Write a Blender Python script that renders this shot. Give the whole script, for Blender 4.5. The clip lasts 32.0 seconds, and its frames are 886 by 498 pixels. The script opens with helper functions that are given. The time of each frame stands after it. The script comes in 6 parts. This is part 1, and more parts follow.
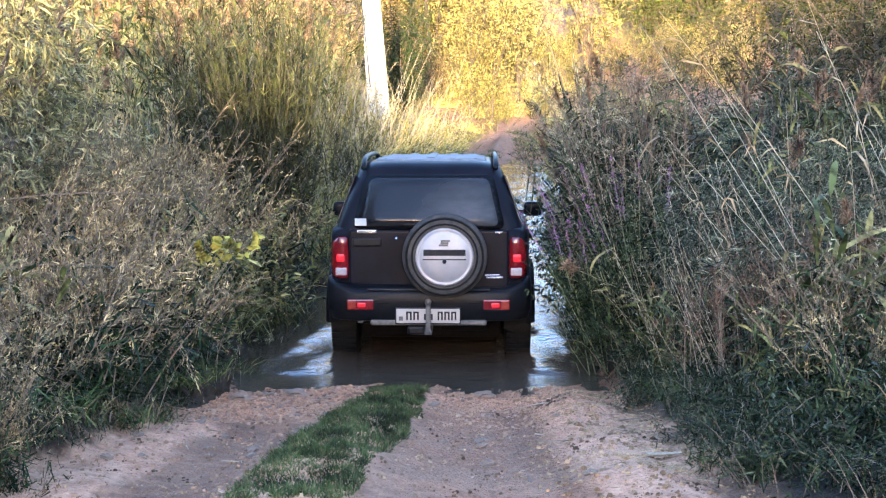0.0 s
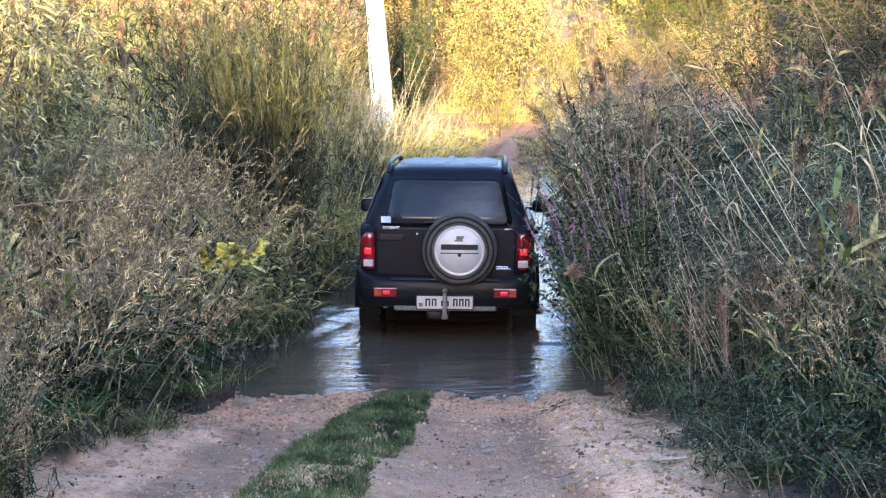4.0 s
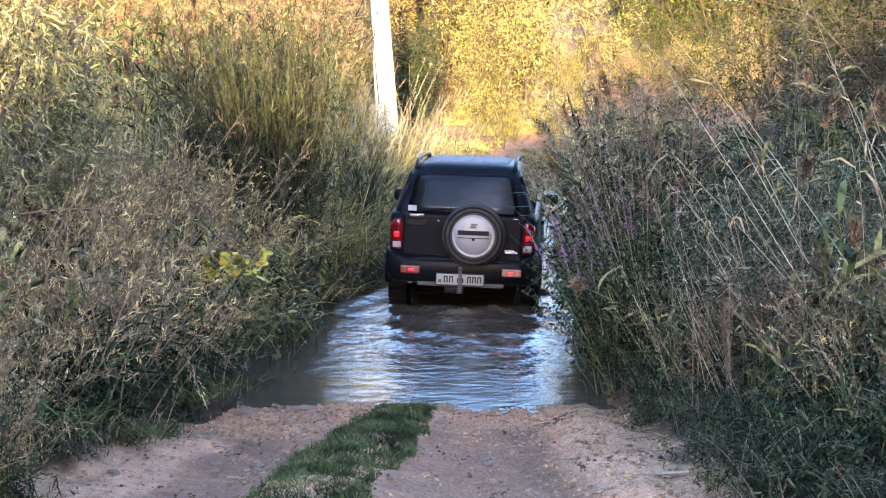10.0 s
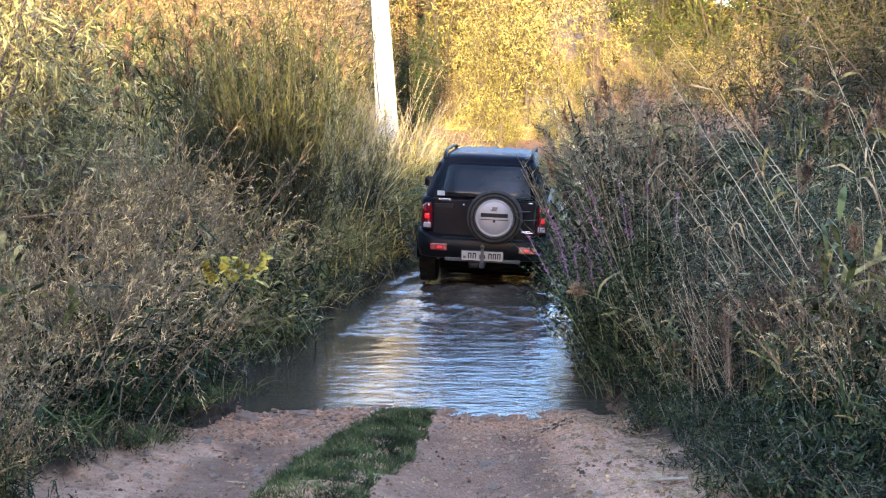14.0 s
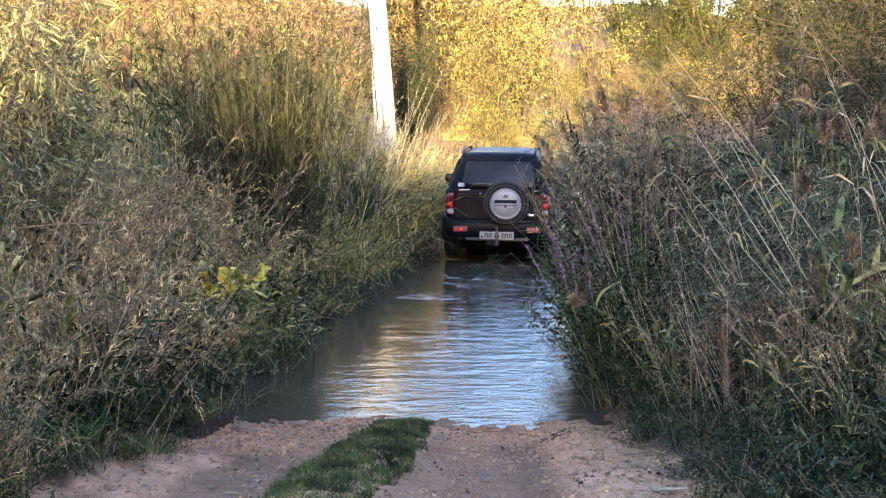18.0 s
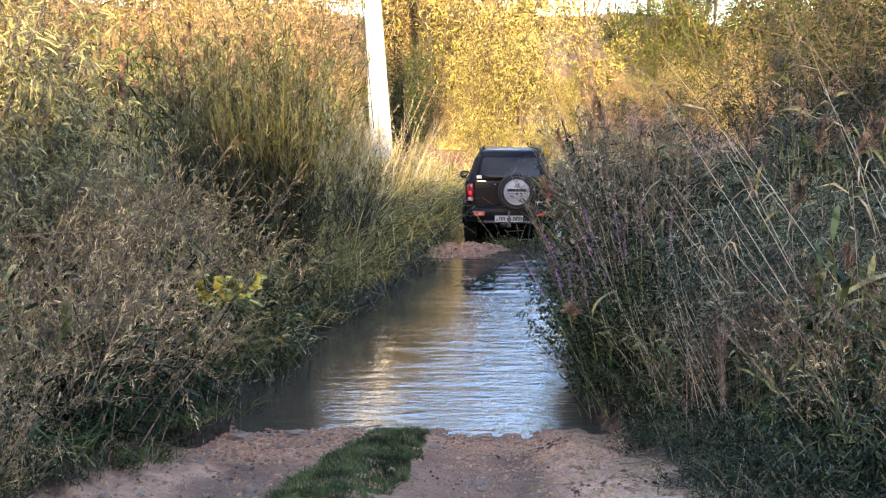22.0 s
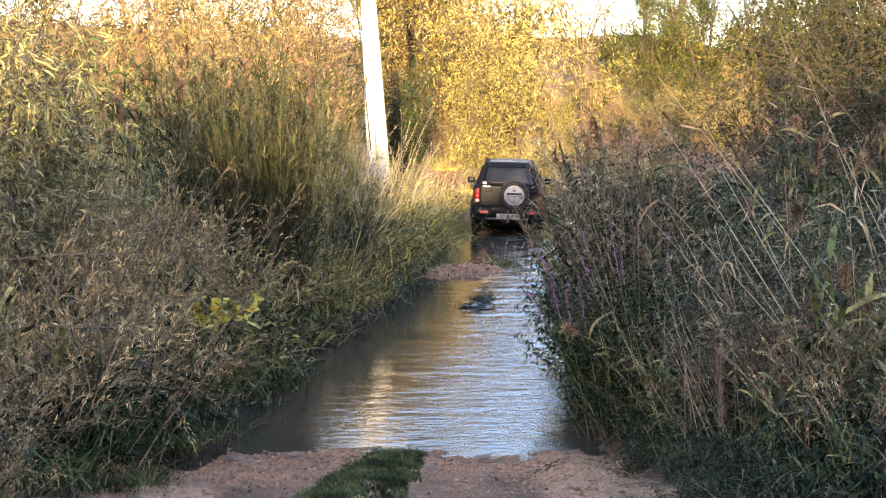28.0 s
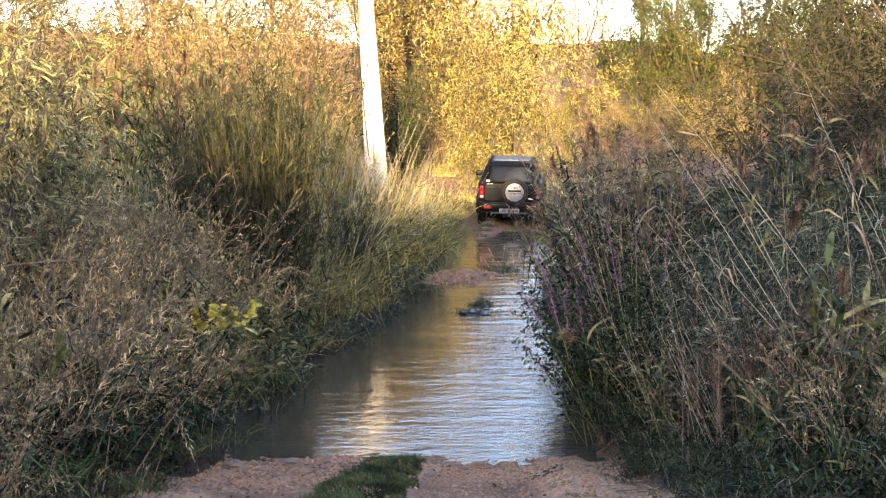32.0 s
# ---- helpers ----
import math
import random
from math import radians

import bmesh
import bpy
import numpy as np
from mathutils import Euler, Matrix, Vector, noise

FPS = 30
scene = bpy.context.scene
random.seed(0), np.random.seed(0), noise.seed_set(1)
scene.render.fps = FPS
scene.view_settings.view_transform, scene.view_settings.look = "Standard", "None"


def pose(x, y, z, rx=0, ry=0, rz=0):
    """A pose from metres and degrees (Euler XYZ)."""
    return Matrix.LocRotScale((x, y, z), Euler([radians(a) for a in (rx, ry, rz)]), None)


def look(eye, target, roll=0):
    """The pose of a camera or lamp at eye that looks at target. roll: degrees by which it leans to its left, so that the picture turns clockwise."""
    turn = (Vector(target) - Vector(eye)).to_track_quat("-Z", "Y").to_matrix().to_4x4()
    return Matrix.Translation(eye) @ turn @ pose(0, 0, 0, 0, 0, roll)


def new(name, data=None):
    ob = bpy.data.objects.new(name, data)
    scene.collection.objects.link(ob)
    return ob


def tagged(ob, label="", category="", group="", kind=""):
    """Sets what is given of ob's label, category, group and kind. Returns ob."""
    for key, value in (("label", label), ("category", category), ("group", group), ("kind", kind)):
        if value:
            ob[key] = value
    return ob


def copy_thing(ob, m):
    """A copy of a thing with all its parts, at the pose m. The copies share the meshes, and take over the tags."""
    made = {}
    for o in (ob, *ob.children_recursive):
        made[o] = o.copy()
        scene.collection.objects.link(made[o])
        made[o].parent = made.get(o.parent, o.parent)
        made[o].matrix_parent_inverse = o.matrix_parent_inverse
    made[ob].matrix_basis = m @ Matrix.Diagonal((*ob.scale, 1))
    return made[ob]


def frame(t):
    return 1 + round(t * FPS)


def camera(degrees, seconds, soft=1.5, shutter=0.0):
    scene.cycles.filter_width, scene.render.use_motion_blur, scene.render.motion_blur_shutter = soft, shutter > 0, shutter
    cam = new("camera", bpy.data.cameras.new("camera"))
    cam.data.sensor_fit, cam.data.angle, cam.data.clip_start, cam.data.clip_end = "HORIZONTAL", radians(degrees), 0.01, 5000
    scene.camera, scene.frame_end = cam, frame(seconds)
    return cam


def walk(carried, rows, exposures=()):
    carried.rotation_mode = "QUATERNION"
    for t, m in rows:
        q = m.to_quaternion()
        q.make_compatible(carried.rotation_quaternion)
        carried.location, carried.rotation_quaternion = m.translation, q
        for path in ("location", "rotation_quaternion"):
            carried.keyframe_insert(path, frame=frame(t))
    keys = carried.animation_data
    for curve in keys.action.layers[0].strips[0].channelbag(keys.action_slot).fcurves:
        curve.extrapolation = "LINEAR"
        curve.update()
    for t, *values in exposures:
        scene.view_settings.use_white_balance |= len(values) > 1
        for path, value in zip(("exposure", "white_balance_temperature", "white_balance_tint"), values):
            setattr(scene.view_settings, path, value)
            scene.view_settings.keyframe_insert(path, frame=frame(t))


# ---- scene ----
# ---------------------------------------------------------------- camera
cam = camera(38.0, 32.0, soft=1.2)
EYE = (0.0, 0.0, 2.33)
PATH = [(0, -7.328, -0.359, -0.391), (0.5, -7.278, -0.337, -0.429), (1, -7.215, -0.321, -0.449), (1.5, -7.161, -0.3, -0.483), (2, -7.124, -0.269, -0.604),
        (2.5, -7.089, -0.235, -0.613), (3, -7.082, -0.197, -0.646), (3.5, -7.084, -0.178, -0.653), (5.5, -7.017, -0.103, -0.321), (6, -6.937, -0.056, -0.301),
        (6.5, -6.838, 0.003, -0.264), (7, -6.739, 0.029, -0.23), (7.5, -6.668, 0.034, -0.191), (8, -6.628, 0.029, -0.162), (8.5, -6.589, 0.024, -0.165),
        (9, -6.57, 0.005, -0.12), (9.5, -6.56, 0.002, -0.152), (10, -6.559, -0.011, -0.113), (10.5, -6.534, -0, -0.149), (11, -6.51, 0.007, -0.125),
        (11.5, -6.483, 0.008, -0.109), (12, -6.444, -0.003, -0.077), (12.5, -6.422, -0, -0.03), (13, -6.39, -0, -0), (13.5, -6.359, 0, 0.026),
        (14, -6.336, -0.016, 0.066), (14.5, -6.28, -0.008, 0.015), (16.5, -6.06, -0.064, -0.036), (17, -5.99, -0.075, -0.027), (17.5, -5.931, -0.072, 0.002),
        (18, -5.878, -0.091, 0.024), (18.5, -5.842, -0.109, 0.081), (19, -5.833, -0.125, 0.072), (19.5, -5.813, -0.162, 0.053), (20, -5.778, -0.194, 0.057),
        (20.5, -5.721, -0.227, 0.049), (21, -5.645, -0.251, 0.043), (21.5, -5.569, -0.277, 0.046), (22, -5.481, -0.277, 0.055), (22.5, -5.39, -0.286, 0.017),
        (23, -5.297, -0.282, 0.047), (23.5, -5.161, -0.268, 0.013), (24, -5.014, -0.257, -0.006), (24.5, -4.875, -0.256, 0.021), (25, -4.762, -0.268, -0.019),
        (25.5, -4.684, -0.293, -0.004), (27.5, -4.568, -0.402, -0.099), (28, -4.533, -0.396, -0.093), (28.5, -4.504, -0.402, -0.076), (29, -4.495, -0.434, -0.09),
        (29.5, -4.495, -0.474, -0.076), (30, -4.498, -0.503, -0.081), (30.5, -4.463, -0.534, -0.084), (31, -4.42, -0.548, -0.069), (31.5, -4.346, -0.537, -0.103),
        (32, -4.27, -0.497, -0.11)]
walk(cam, [(t, pose(*EYE, 90 + p, 0, y) @ pose(0, 0, 0, 0, 0, r)) for t, p, y, r in PATH],
     exposures=[(0.0, 2.83, 5880, 26), (8.0, 2.72, 5950, 27), (16.0, 2.45, 6180, 28), (25.0, 2.25, 6480, 29), (32.0, 2.2, 6750, 30)])

# ---------------------------------------------------------------- light
SUN_EL, SUN_AZ = 3.2, 2.0          # degrees: height, and how far it stands to the left of straight behind
world = bpy.data.worlds.new("sky")
scene.world = world
world.use_nodes = True
wn = world.node_tree
sky = wn.nodes.new("ShaderNodeTexSky")
sky.sky_type = "NISHITA"
sky.sun_disc = False
sky.sun_elevation = radians(SUN_EL)
sky.sun_rotation = radians(180 + SUN_AZ)
sky.air_density, sky.dust_density, sky.ozone_density = 1.0, 0.75, 2.2
wn.links.new(sky.outputs[0], wn.nodes["Background"].inputs[0])
wn.nodes["Background"].inputs[1].default_value = 0.6
sun = new("sun", bpy.data.lights.new("sun", "SUN"))
sun.data.energy, sun.data.angle, sun.data.color = 5.0, radians(0.6), (1.0, 0.82, 0.37)
sun.matrix_world = look((-math.sin(radians(SUN_AZ)) * 50, -math.cos(radians(SUN_AZ)) * 50, 50 * math.tan(radians(SUN_EL))), (0, 0, 0))


# ---------------------------------------------------------------- helpers for materials and meshes
def material(name):
    m = bpy.data.materials.new(name)
    m.use_nodes = True
    return m, m.node_tree, m.node_tree.nodes["Principled BSDF"]


def node(tree, kind, **values):
    n = tree.nodes.new(kind)
    for key, value in values.items():
        n.inputs[key].default_value = value
    return n


def ramp(tree, factor, stops):
    n = tree.nodes.new("ShaderNodeValToRGB")
    el = n.color_ramp.elements
    while len(el) < len(stops):
        el.new(0.5)
    for e, (at, c) in zip(el, stops):
        e.position, e.color = at, (*c, 1)
    tree.links.new(factor, n.inputs[0])
    return n.outputs[0]


def mix(tree, factor, a, b, blend="MIX"):
    n = tree.nodes.new("ShaderNodeMix")
    n.data_type, n.blend_type = "RGBA", blend
    for socket, value in ((n.inputs[0], factor), (n.inputs[6], a), (n.inputs[7], b)):
        if isinstance(value, bpy.types.NodeSocket):
            tree.links.new(value, socket)
        elif isinstance(value, tuple):
            socket.default_value = (*value, 1)
        else:
            socket.default_value = value
    return n.outputs[2]


def noise_tex(tree, scale, detail=4.0, rough=0.6, coords="Object", stretch=(1, 1, 1)):
    tc = tree.nodes.new("ShaderNodeTexCoord")
    mp = tree.nodes.new("ShaderNodeMapping")
    mp.inputs["Scale"].default_value = stretch
    n = node(tree, "ShaderNodeTexNoise", Scale=scale, Detail=detail, Roughness=rough)
    tree.links.new(tc.outputs[coords], mp.inputs[0])
    tree.links.new(mp.outputs[0], n.inputs["Vector"])
    return n.outputs[0]


def bump(tree, height, strength, distance, bsdf):
    n = node(tree, "ShaderNodeBump", Strength=strength, Distance=distance)
    tree.links.new(height, n.inputs["Height"])
    tree.links.new(n.outputs[0], bsdf.inputs["Normal"])
    return n


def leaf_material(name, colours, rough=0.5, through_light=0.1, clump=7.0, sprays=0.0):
    """Foliage: every leaf takes its own tone, every plant a slight cast, noise blotches paint in shaded gaps; some
    light passes through.
    """
    m, tree, bsdf = material(name)
    geo = tree.nodes.new("ShaderNodeNewGeometry")
    info = tree.nodes.new("ShaderNodeObjectInfo")
    steps = [(i / max(1, len(colours) - 1), c) for i, c in enumerate(colours)]
    tone = geo.outputs["Random Per Island"]
    if sprays:
        spray = node(tree, "ShaderNodeMapRange")
        spray.inputs[1].default_value, spray.inputs[2].default_value = 0.33, 0.67
        tree.links.new(noise_tex(tree, sprays, 2.0), spray.inputs[0])
        tone = mix(tree, 0.8, tone, spray.outputs[0])
    col = ramp(tree, tone, steps)
    hsv = tree.nodes.new("ShaderNodeHueSaturation")
    mr = node(tree, "ShaderNodeMapRange")
    mr.inputs[3].default_value, mr.inputs[4].default_value = 0.75, 1.2
    tree.links.new(info.outputs["Random"], mr.inputs[0])
    tree.links.new(mr.outputs[0], hsv.inputs["Value"])
    tree.links.new(col, hsv.inputs["Color"])
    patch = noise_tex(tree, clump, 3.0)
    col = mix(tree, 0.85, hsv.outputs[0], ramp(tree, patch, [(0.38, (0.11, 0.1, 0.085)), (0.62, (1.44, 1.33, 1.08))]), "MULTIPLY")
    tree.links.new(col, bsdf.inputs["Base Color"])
    bsdf.inputs["Roughness"].default_value = rough
    bsdf.inputs["Specular IOR Level"].default_value = 0.06
    tr = tree.nodes.new("ShaderNodeBsdfTranslucent")
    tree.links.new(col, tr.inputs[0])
    ms = tree.nodes.new("ShaderNodeMixShader")
    ms.inputs[0].default_value = through_light
    tree.links.new(bsdf.outputs[0], ms.inputs[1])
    tree.links.new(tr.outputs[0], ms.inputs[2])
    tree.links.new(ms.outputs[0], tree.nodes["Material Output"].inputs[0])
    return m


def plain(name, colour, rough=0.5, metal=0.0, grain=40.0, vary=0.25, bumpy=0.0, coat=0.0, emit=0.0, spec=0.36):
    m, tree, bsdf = material(name)
    n = noise_tex(tree, grain, 5.0)
    lo = tuple(c * (1 - vary) for c in colour)
    hi = tuple(min(1, c * (1 + vary)) for c in colour)
    tree.links.new(ramp(tree, n, [(0.3, lo), (0.7, hi)]), bsdf.inputs["Base Color"])
    bsdf.inputs["Roughness"].default_value, bsdf.inputs["Metallic"].default_value = rough, metal
    bsdf.inputs["Coat Weight"].default_value = coat
    bsdf.inputs["Coat Roughness"].default_value = 0.08
    bsdf.inputs["Specular IOR Level"].default_value = spec
    if emit:
        bsdf.inputs["Emission Color"].default_value = (*colour, 1)
        bsdf.inputs["Emission Strength"].default_value = emit
    if bumpy:
        bump(tree, n, bumpy, 0.02, bsdf)
    return m


class Soup:
    """Quads gathered as arrays and made into one mesh."""

    def __init__(self):
        self.v, self.f, self.n = [], [], 0

    def add(self, v, f):
        self.v.append(v.reshape(-1, 3))
        self.f.append(f.reshape(-1, 4) + self.n)
        self.n += len(self.v[-1])

    def mesh(self, name, mat, smooth=False):
        v, f = np.concatenate(self.v), np.concatenate(self.f)
        me = bpy.data.meshes.new(name)
        me.vertices.add(len(v))
        me.vertices.foreach_set("co", v.astype(np.float32).ravel())
        me.loops.add(f.size)
        me.loops.foreach_set("vertex_index", f.astype(np.int32).ravel())
        me.polygons.add(len(f))
        me.polygons.foreach_set("loop_start", np.arange(0, f.size, 4, dtype=np.int32))
        me.polygons.foreach_set("use_smooth", np.full(len(f), smooth))
        me.update(calc_edges=True)
        me.materials.append(mat)
        return me


def unit(a):
    return a / np.maximum(np.linalg.norm(a, axis=-1, keepdims=True), 1e-9)


def full(x, n):
    return np.broadcast_to(np.asarray(x, float), (n,)).copy()


def along(P, D, L, droop, s):
    """Points at s (0 to 1) on stems that start at P along D and sag with their length."""
    C = P + D * (L * s)[..., None]
    C[..., 2] -= droop * L * s * s
    return C


def ribbons(soup, rng, P, D, L, W, droop=0.0, segs=3, shape="leaf"):
    n = len(P)
    D = unit(D)
    L, W, droop = full(L, n), full(W, n), full(droop, n)
    s = np.linspace(0, 1, segs + 1)
    C = along(P[:, None, :], D[:, None, :], L[:, None], droop[:, None], np.broadcast_to(s, (n, segs + 1)))
    side = unit(np.cross(D, rng.normal(size=(n, 3))))
    w = np.sin(np.pi * (0.1 + 0.86 * s)) ** 0.9 if shape == "leaf" else (1.02 - s) ** 0.6
    off = side[:, None, :] * (W[:, None] * w)[..., None] * 0.5
    V = np.stack([C - off, C + off], 2)
    base = np.arange(n)[:, None] * (2 * (segs + 1)) + np.arange(segs) * 2
    soup.add(V, np.stack([base, base + 1, base + 3, base + 2], -1))


def tubes(soup, rng, P, D, L, R, droop=0.0, segs=3, taper=0.35, sides=3):
    n = len(P)
    D = unit(D)
    L, R, droop = full(L, n), full(R, n), full(droop, n)
    s = np.linspace(0, 1, segs + 1)
    C = along(P[:, None, :], D[:, None, :], L[:, None], droop[:, None], np.broadcast_to(s, (n, segs + 1)))
    a = unit(np.cross(D, rng.normal(size=(n, 3))))
    b = np.cross(D, a)
    r = R[:, None] * (1 - (1 - taper) * s)
    q = np.arange(sides) * 2 * np.pi / sides
    ring = a[:, None, :] * np.cos(q)[:, None] + b[:, None, :] * np.sin(q)[:, None]
    V = C[:, :, None, :] + ring[:, None] * r[..., None, None]
    i = np.arange(n)[:, None, None] * (sides * (segs + 1)) + np.arange(segs)[:, None] * sides
    k, k2 = np.arange(sides), (np.arange(sides) + 1) % sides
    soup.add(V, np.stack([i + k, i + k2, i + sides + k2, i + sides + k], -1))


def spread(rng, n, up=1.0, out=0.5):
    """n directions round the upright."""
    q = rng.uniform(0, 2 * np.pi, n)
    return unit(np.stack([np.cos(q) * out * rng.uniform(0.1, 1, n), np.sin(q) * out * rng.uniform(0.1, 1, n), full(up, n)], -1))


def part(name, data, mat, parent, label=""):
    """Links a bmesh or mesh as ONE mesh object under a thing or a part."""
    if isinstance(data, bmesh.types.BMesh):
        me = bpy.data.meshes.new(name)
        data.to_mesh(me)
        data.free()
        me.materials.append(mat)
        data = me
    ob = new(name, data)
    ob.parent = parent
    return tagged(ob, label) if label else ob


def thing(name, label, category, group="", kind="", at=(0, 0, 0), data=None):
    ob = new(name, data)
    ob.location = at
    return tagged(ob, label, category, group, kind)


def smooth(a, b, x):
    t = np.clip((x - a) / (b - a), 0, 1)
    return t * t * (3 - 2 * t)


def value_noise(x, y, seed=0):
    xi, yi = np.floor(x), np.floor(y)
    u, v = x - xi, y - yi
    u, v = u * u * (3 - 2 * u), v * v * (3 - 2 * v)

    def h(a, b):
        q = np.sin(a * 127.1 + b * 311.7 + seed * 74.7) * 43758.5453
        return q - np.floor(q)
    return (h(xi, yi) * (1 - u) + h(xi + 1, yi) * u) * (1 - v) + (h(xi, yi + 1) * (1 - u) + h(xi + 1, yi + 1) * u) * v


# ---------------------------------------------------------------- the plan: track, banks, hills
LEFT_Y, LEFT_X = [3, 6, 8, 9.6, 12, 14, 16, 20, 25, 28, 35, 45, 70], [-2.2, -2.05, -1.8, -1.62, -1.6, -1.5, -1.0, -0.42, 0.0, 0.25, 0.85, 2.6, 18]
RIGHT_Y, RIGHT_X = [3, 6, 9.6, 12, 14, 20, 26, 32, 40, 45, 70], [1.25, 1.2, 1.27, 1.35, 1.55, 2.1, 2.45, 2.8, 2.75, 3.6, 22]
TRACK_Y = [-10, 0, 4, 6, 8, 9.6, 11, 13.5, 17, 20, 22.4, 23.2, 24.5, 25.3, 26.2, 27.8, 29, 30.2, 31.4, 33, 36, 45, 60, 90]
TRACK_Z = [0.9, 0.76, 0.62, 0.44, 0.22, 0.0, -0.13, -0.18, -0.13, -0.02, 0.07, 0.09, 0.1, 0.08, 0.02, -0.02, 0.07, 0.18, 0.26, 0.37, 0.6, 1.0, 1.7, 3.2]


WATER_Y, WATER_Z = [0, 16.5, 20.5, 22.4, 24.0, 33.0, 40.0], [0, 0.0, 0.07, 0.14, 0.175, 0.34, 0.45]


def ground_height(x, y):
    x, y = np.asarray(x, float), np.asarray(y, float)
    xl, xr, z = np.interp(y, LEFT_Y, LEFT_X), np.interp(y, RIGHT_Y, RIGHT_X), np.interp(y, TRACK_Y, TRACK_Z)
    wob = 0.16 * (value_noise(y * 2.2, x * 0 + 3, 5) - 0.5) + 0.1 * (value_noise(y * 6, x * 0 + 3, 6) - 0.5)
    out_l, out_r = xl + wob - x, x - xr - wob
    wet = smooth(9.0, 10.5, y) * (1 - smooth(32, 36, y))
    fade = smooth(-9, 1, y)
    lift_l = fade * (0.22 + 0.18 * wet) * smooth(-0.05, 0.3, out_l) + fade * 0.55 * smooth(0.2, 2.6, out_l) + fade * 0.5 * smooth(2, 7, out_l)
    lift_r = fade * (0.12 + 0.2 * wet) * smooth(-0.05, 0.35, out_r) + fade * 0.35 * smooth(0.2, 2.6, out_r) + fade * 0.5 * smooth(2, 7, out_r)
    far = np.maximum(np.abs(x) - 8, 0) * 0.05 + np.clip((y - 56) * 0.3, 0, 4.4) + np.maximum(y - 45, 0) * 0.02
    far = np.minimum(far, 9)
    # unseen ridge behind the camera, its crest shaped by where shade should fall
    ridge = (4.3 + 0.8 * smooth(-1.2, 0.0, x) + 0.25 * smooth(-3.0, -4.2, x)) * smooth(-10, -44, y) + smooth(-20, -40, y) * (0.45 * (value_noise(x / 5, y / 30, 9) - 0.5) + 0.5 * (value_noise(x / 0.9, y / 30, 8) - 0.5) + 0.35 * (value_noise(x / 0.3, y / 30, 7) - 0.5))
    # ruts, crown and grassy middle of the near track
    near = 1 - smooth(8.6, 9.8, y)
    mid = np.interp(y, [5, 9.4], [-0.72, -0.25])
    prof = 0.09 * np.exp(-((x - mid) / 0.3) ** 2) - 0.07 * np.exp(-((x - mid + 0.75) / 0.3) ** 2) - 0.06 * np.exp(-((x - mid - 0.85) / 0.3) ** 2)
    prof = prof + 0.08 * np.exp(-((x - 0.95 + 0.03 * (y - 6)) / 0.3) ** 2)
    bar = 0.16 * np.exp(-((x - 0.5 - 0.25 * (y - 22.4)) / 0.66) ** 4) * np.exp(-((y - 22.4) / 0.95) ** 4)
    spit = 0.2 * np.exp(-((x - 1.35 - 0.13 * (y - 32)) / 0.22) ** 2) * smooth(28.5, 31.5, y) * (1 - smooth(38, 42, y))
    z = z + bar + spit
    small = 0.05 * (value_noise(x * 3, y * 3, 1) - 0.5) + 0.035 * (value_noise(x * 7, y * 7, 2) - 0.5) + 0.024 * (value_noise(x * 17, y * 17, 3) - 0.5)
    rough = 0.35 * (value_noise(x * 0.9, y * 0.9, 4) - 0.5) * smooth(0.3, 1.5, np.maximum(out_l, out_r))
    return z + np.maximum(lift_l, 0) + np.maximum(lift_r, 0) + far * smooth(-2, 30, y + 0 * x) + np.maximum(ridge, 0) + near * prof + small + rough


def gz(x, y):
    return float(ground_height(np.array([x]), np.array([y]))[0])


def axis(lo, hi, step, reach, grow=1.35):
    a = list(np.arange(lo, hi + step / 2, step))
    s = step
    while a[-1] < reach:
        s *= grow
        a.append(a[-1] + s)
    s = step
    b = [lo]
    while b[-1] > -reach:
        s *= grow
        b.append(b[-1] - s)
    return np.array(b[:0:-1] + a)


def sheet(xs, ys, zfun):
    X, Y = np.meshgrid(xs, ys)
    V = np.stack([X, Y, zfun(X, Y)], -1)
    n, m = len(ys), len(xs)
    i = np.arange(n - 1)[:, None] * m + np.arange(m - 1)
    s = Soup()
    s.add(V, np.stack([i, i + 1, i + m + 1, i + m], -1))
    return s, X, Y


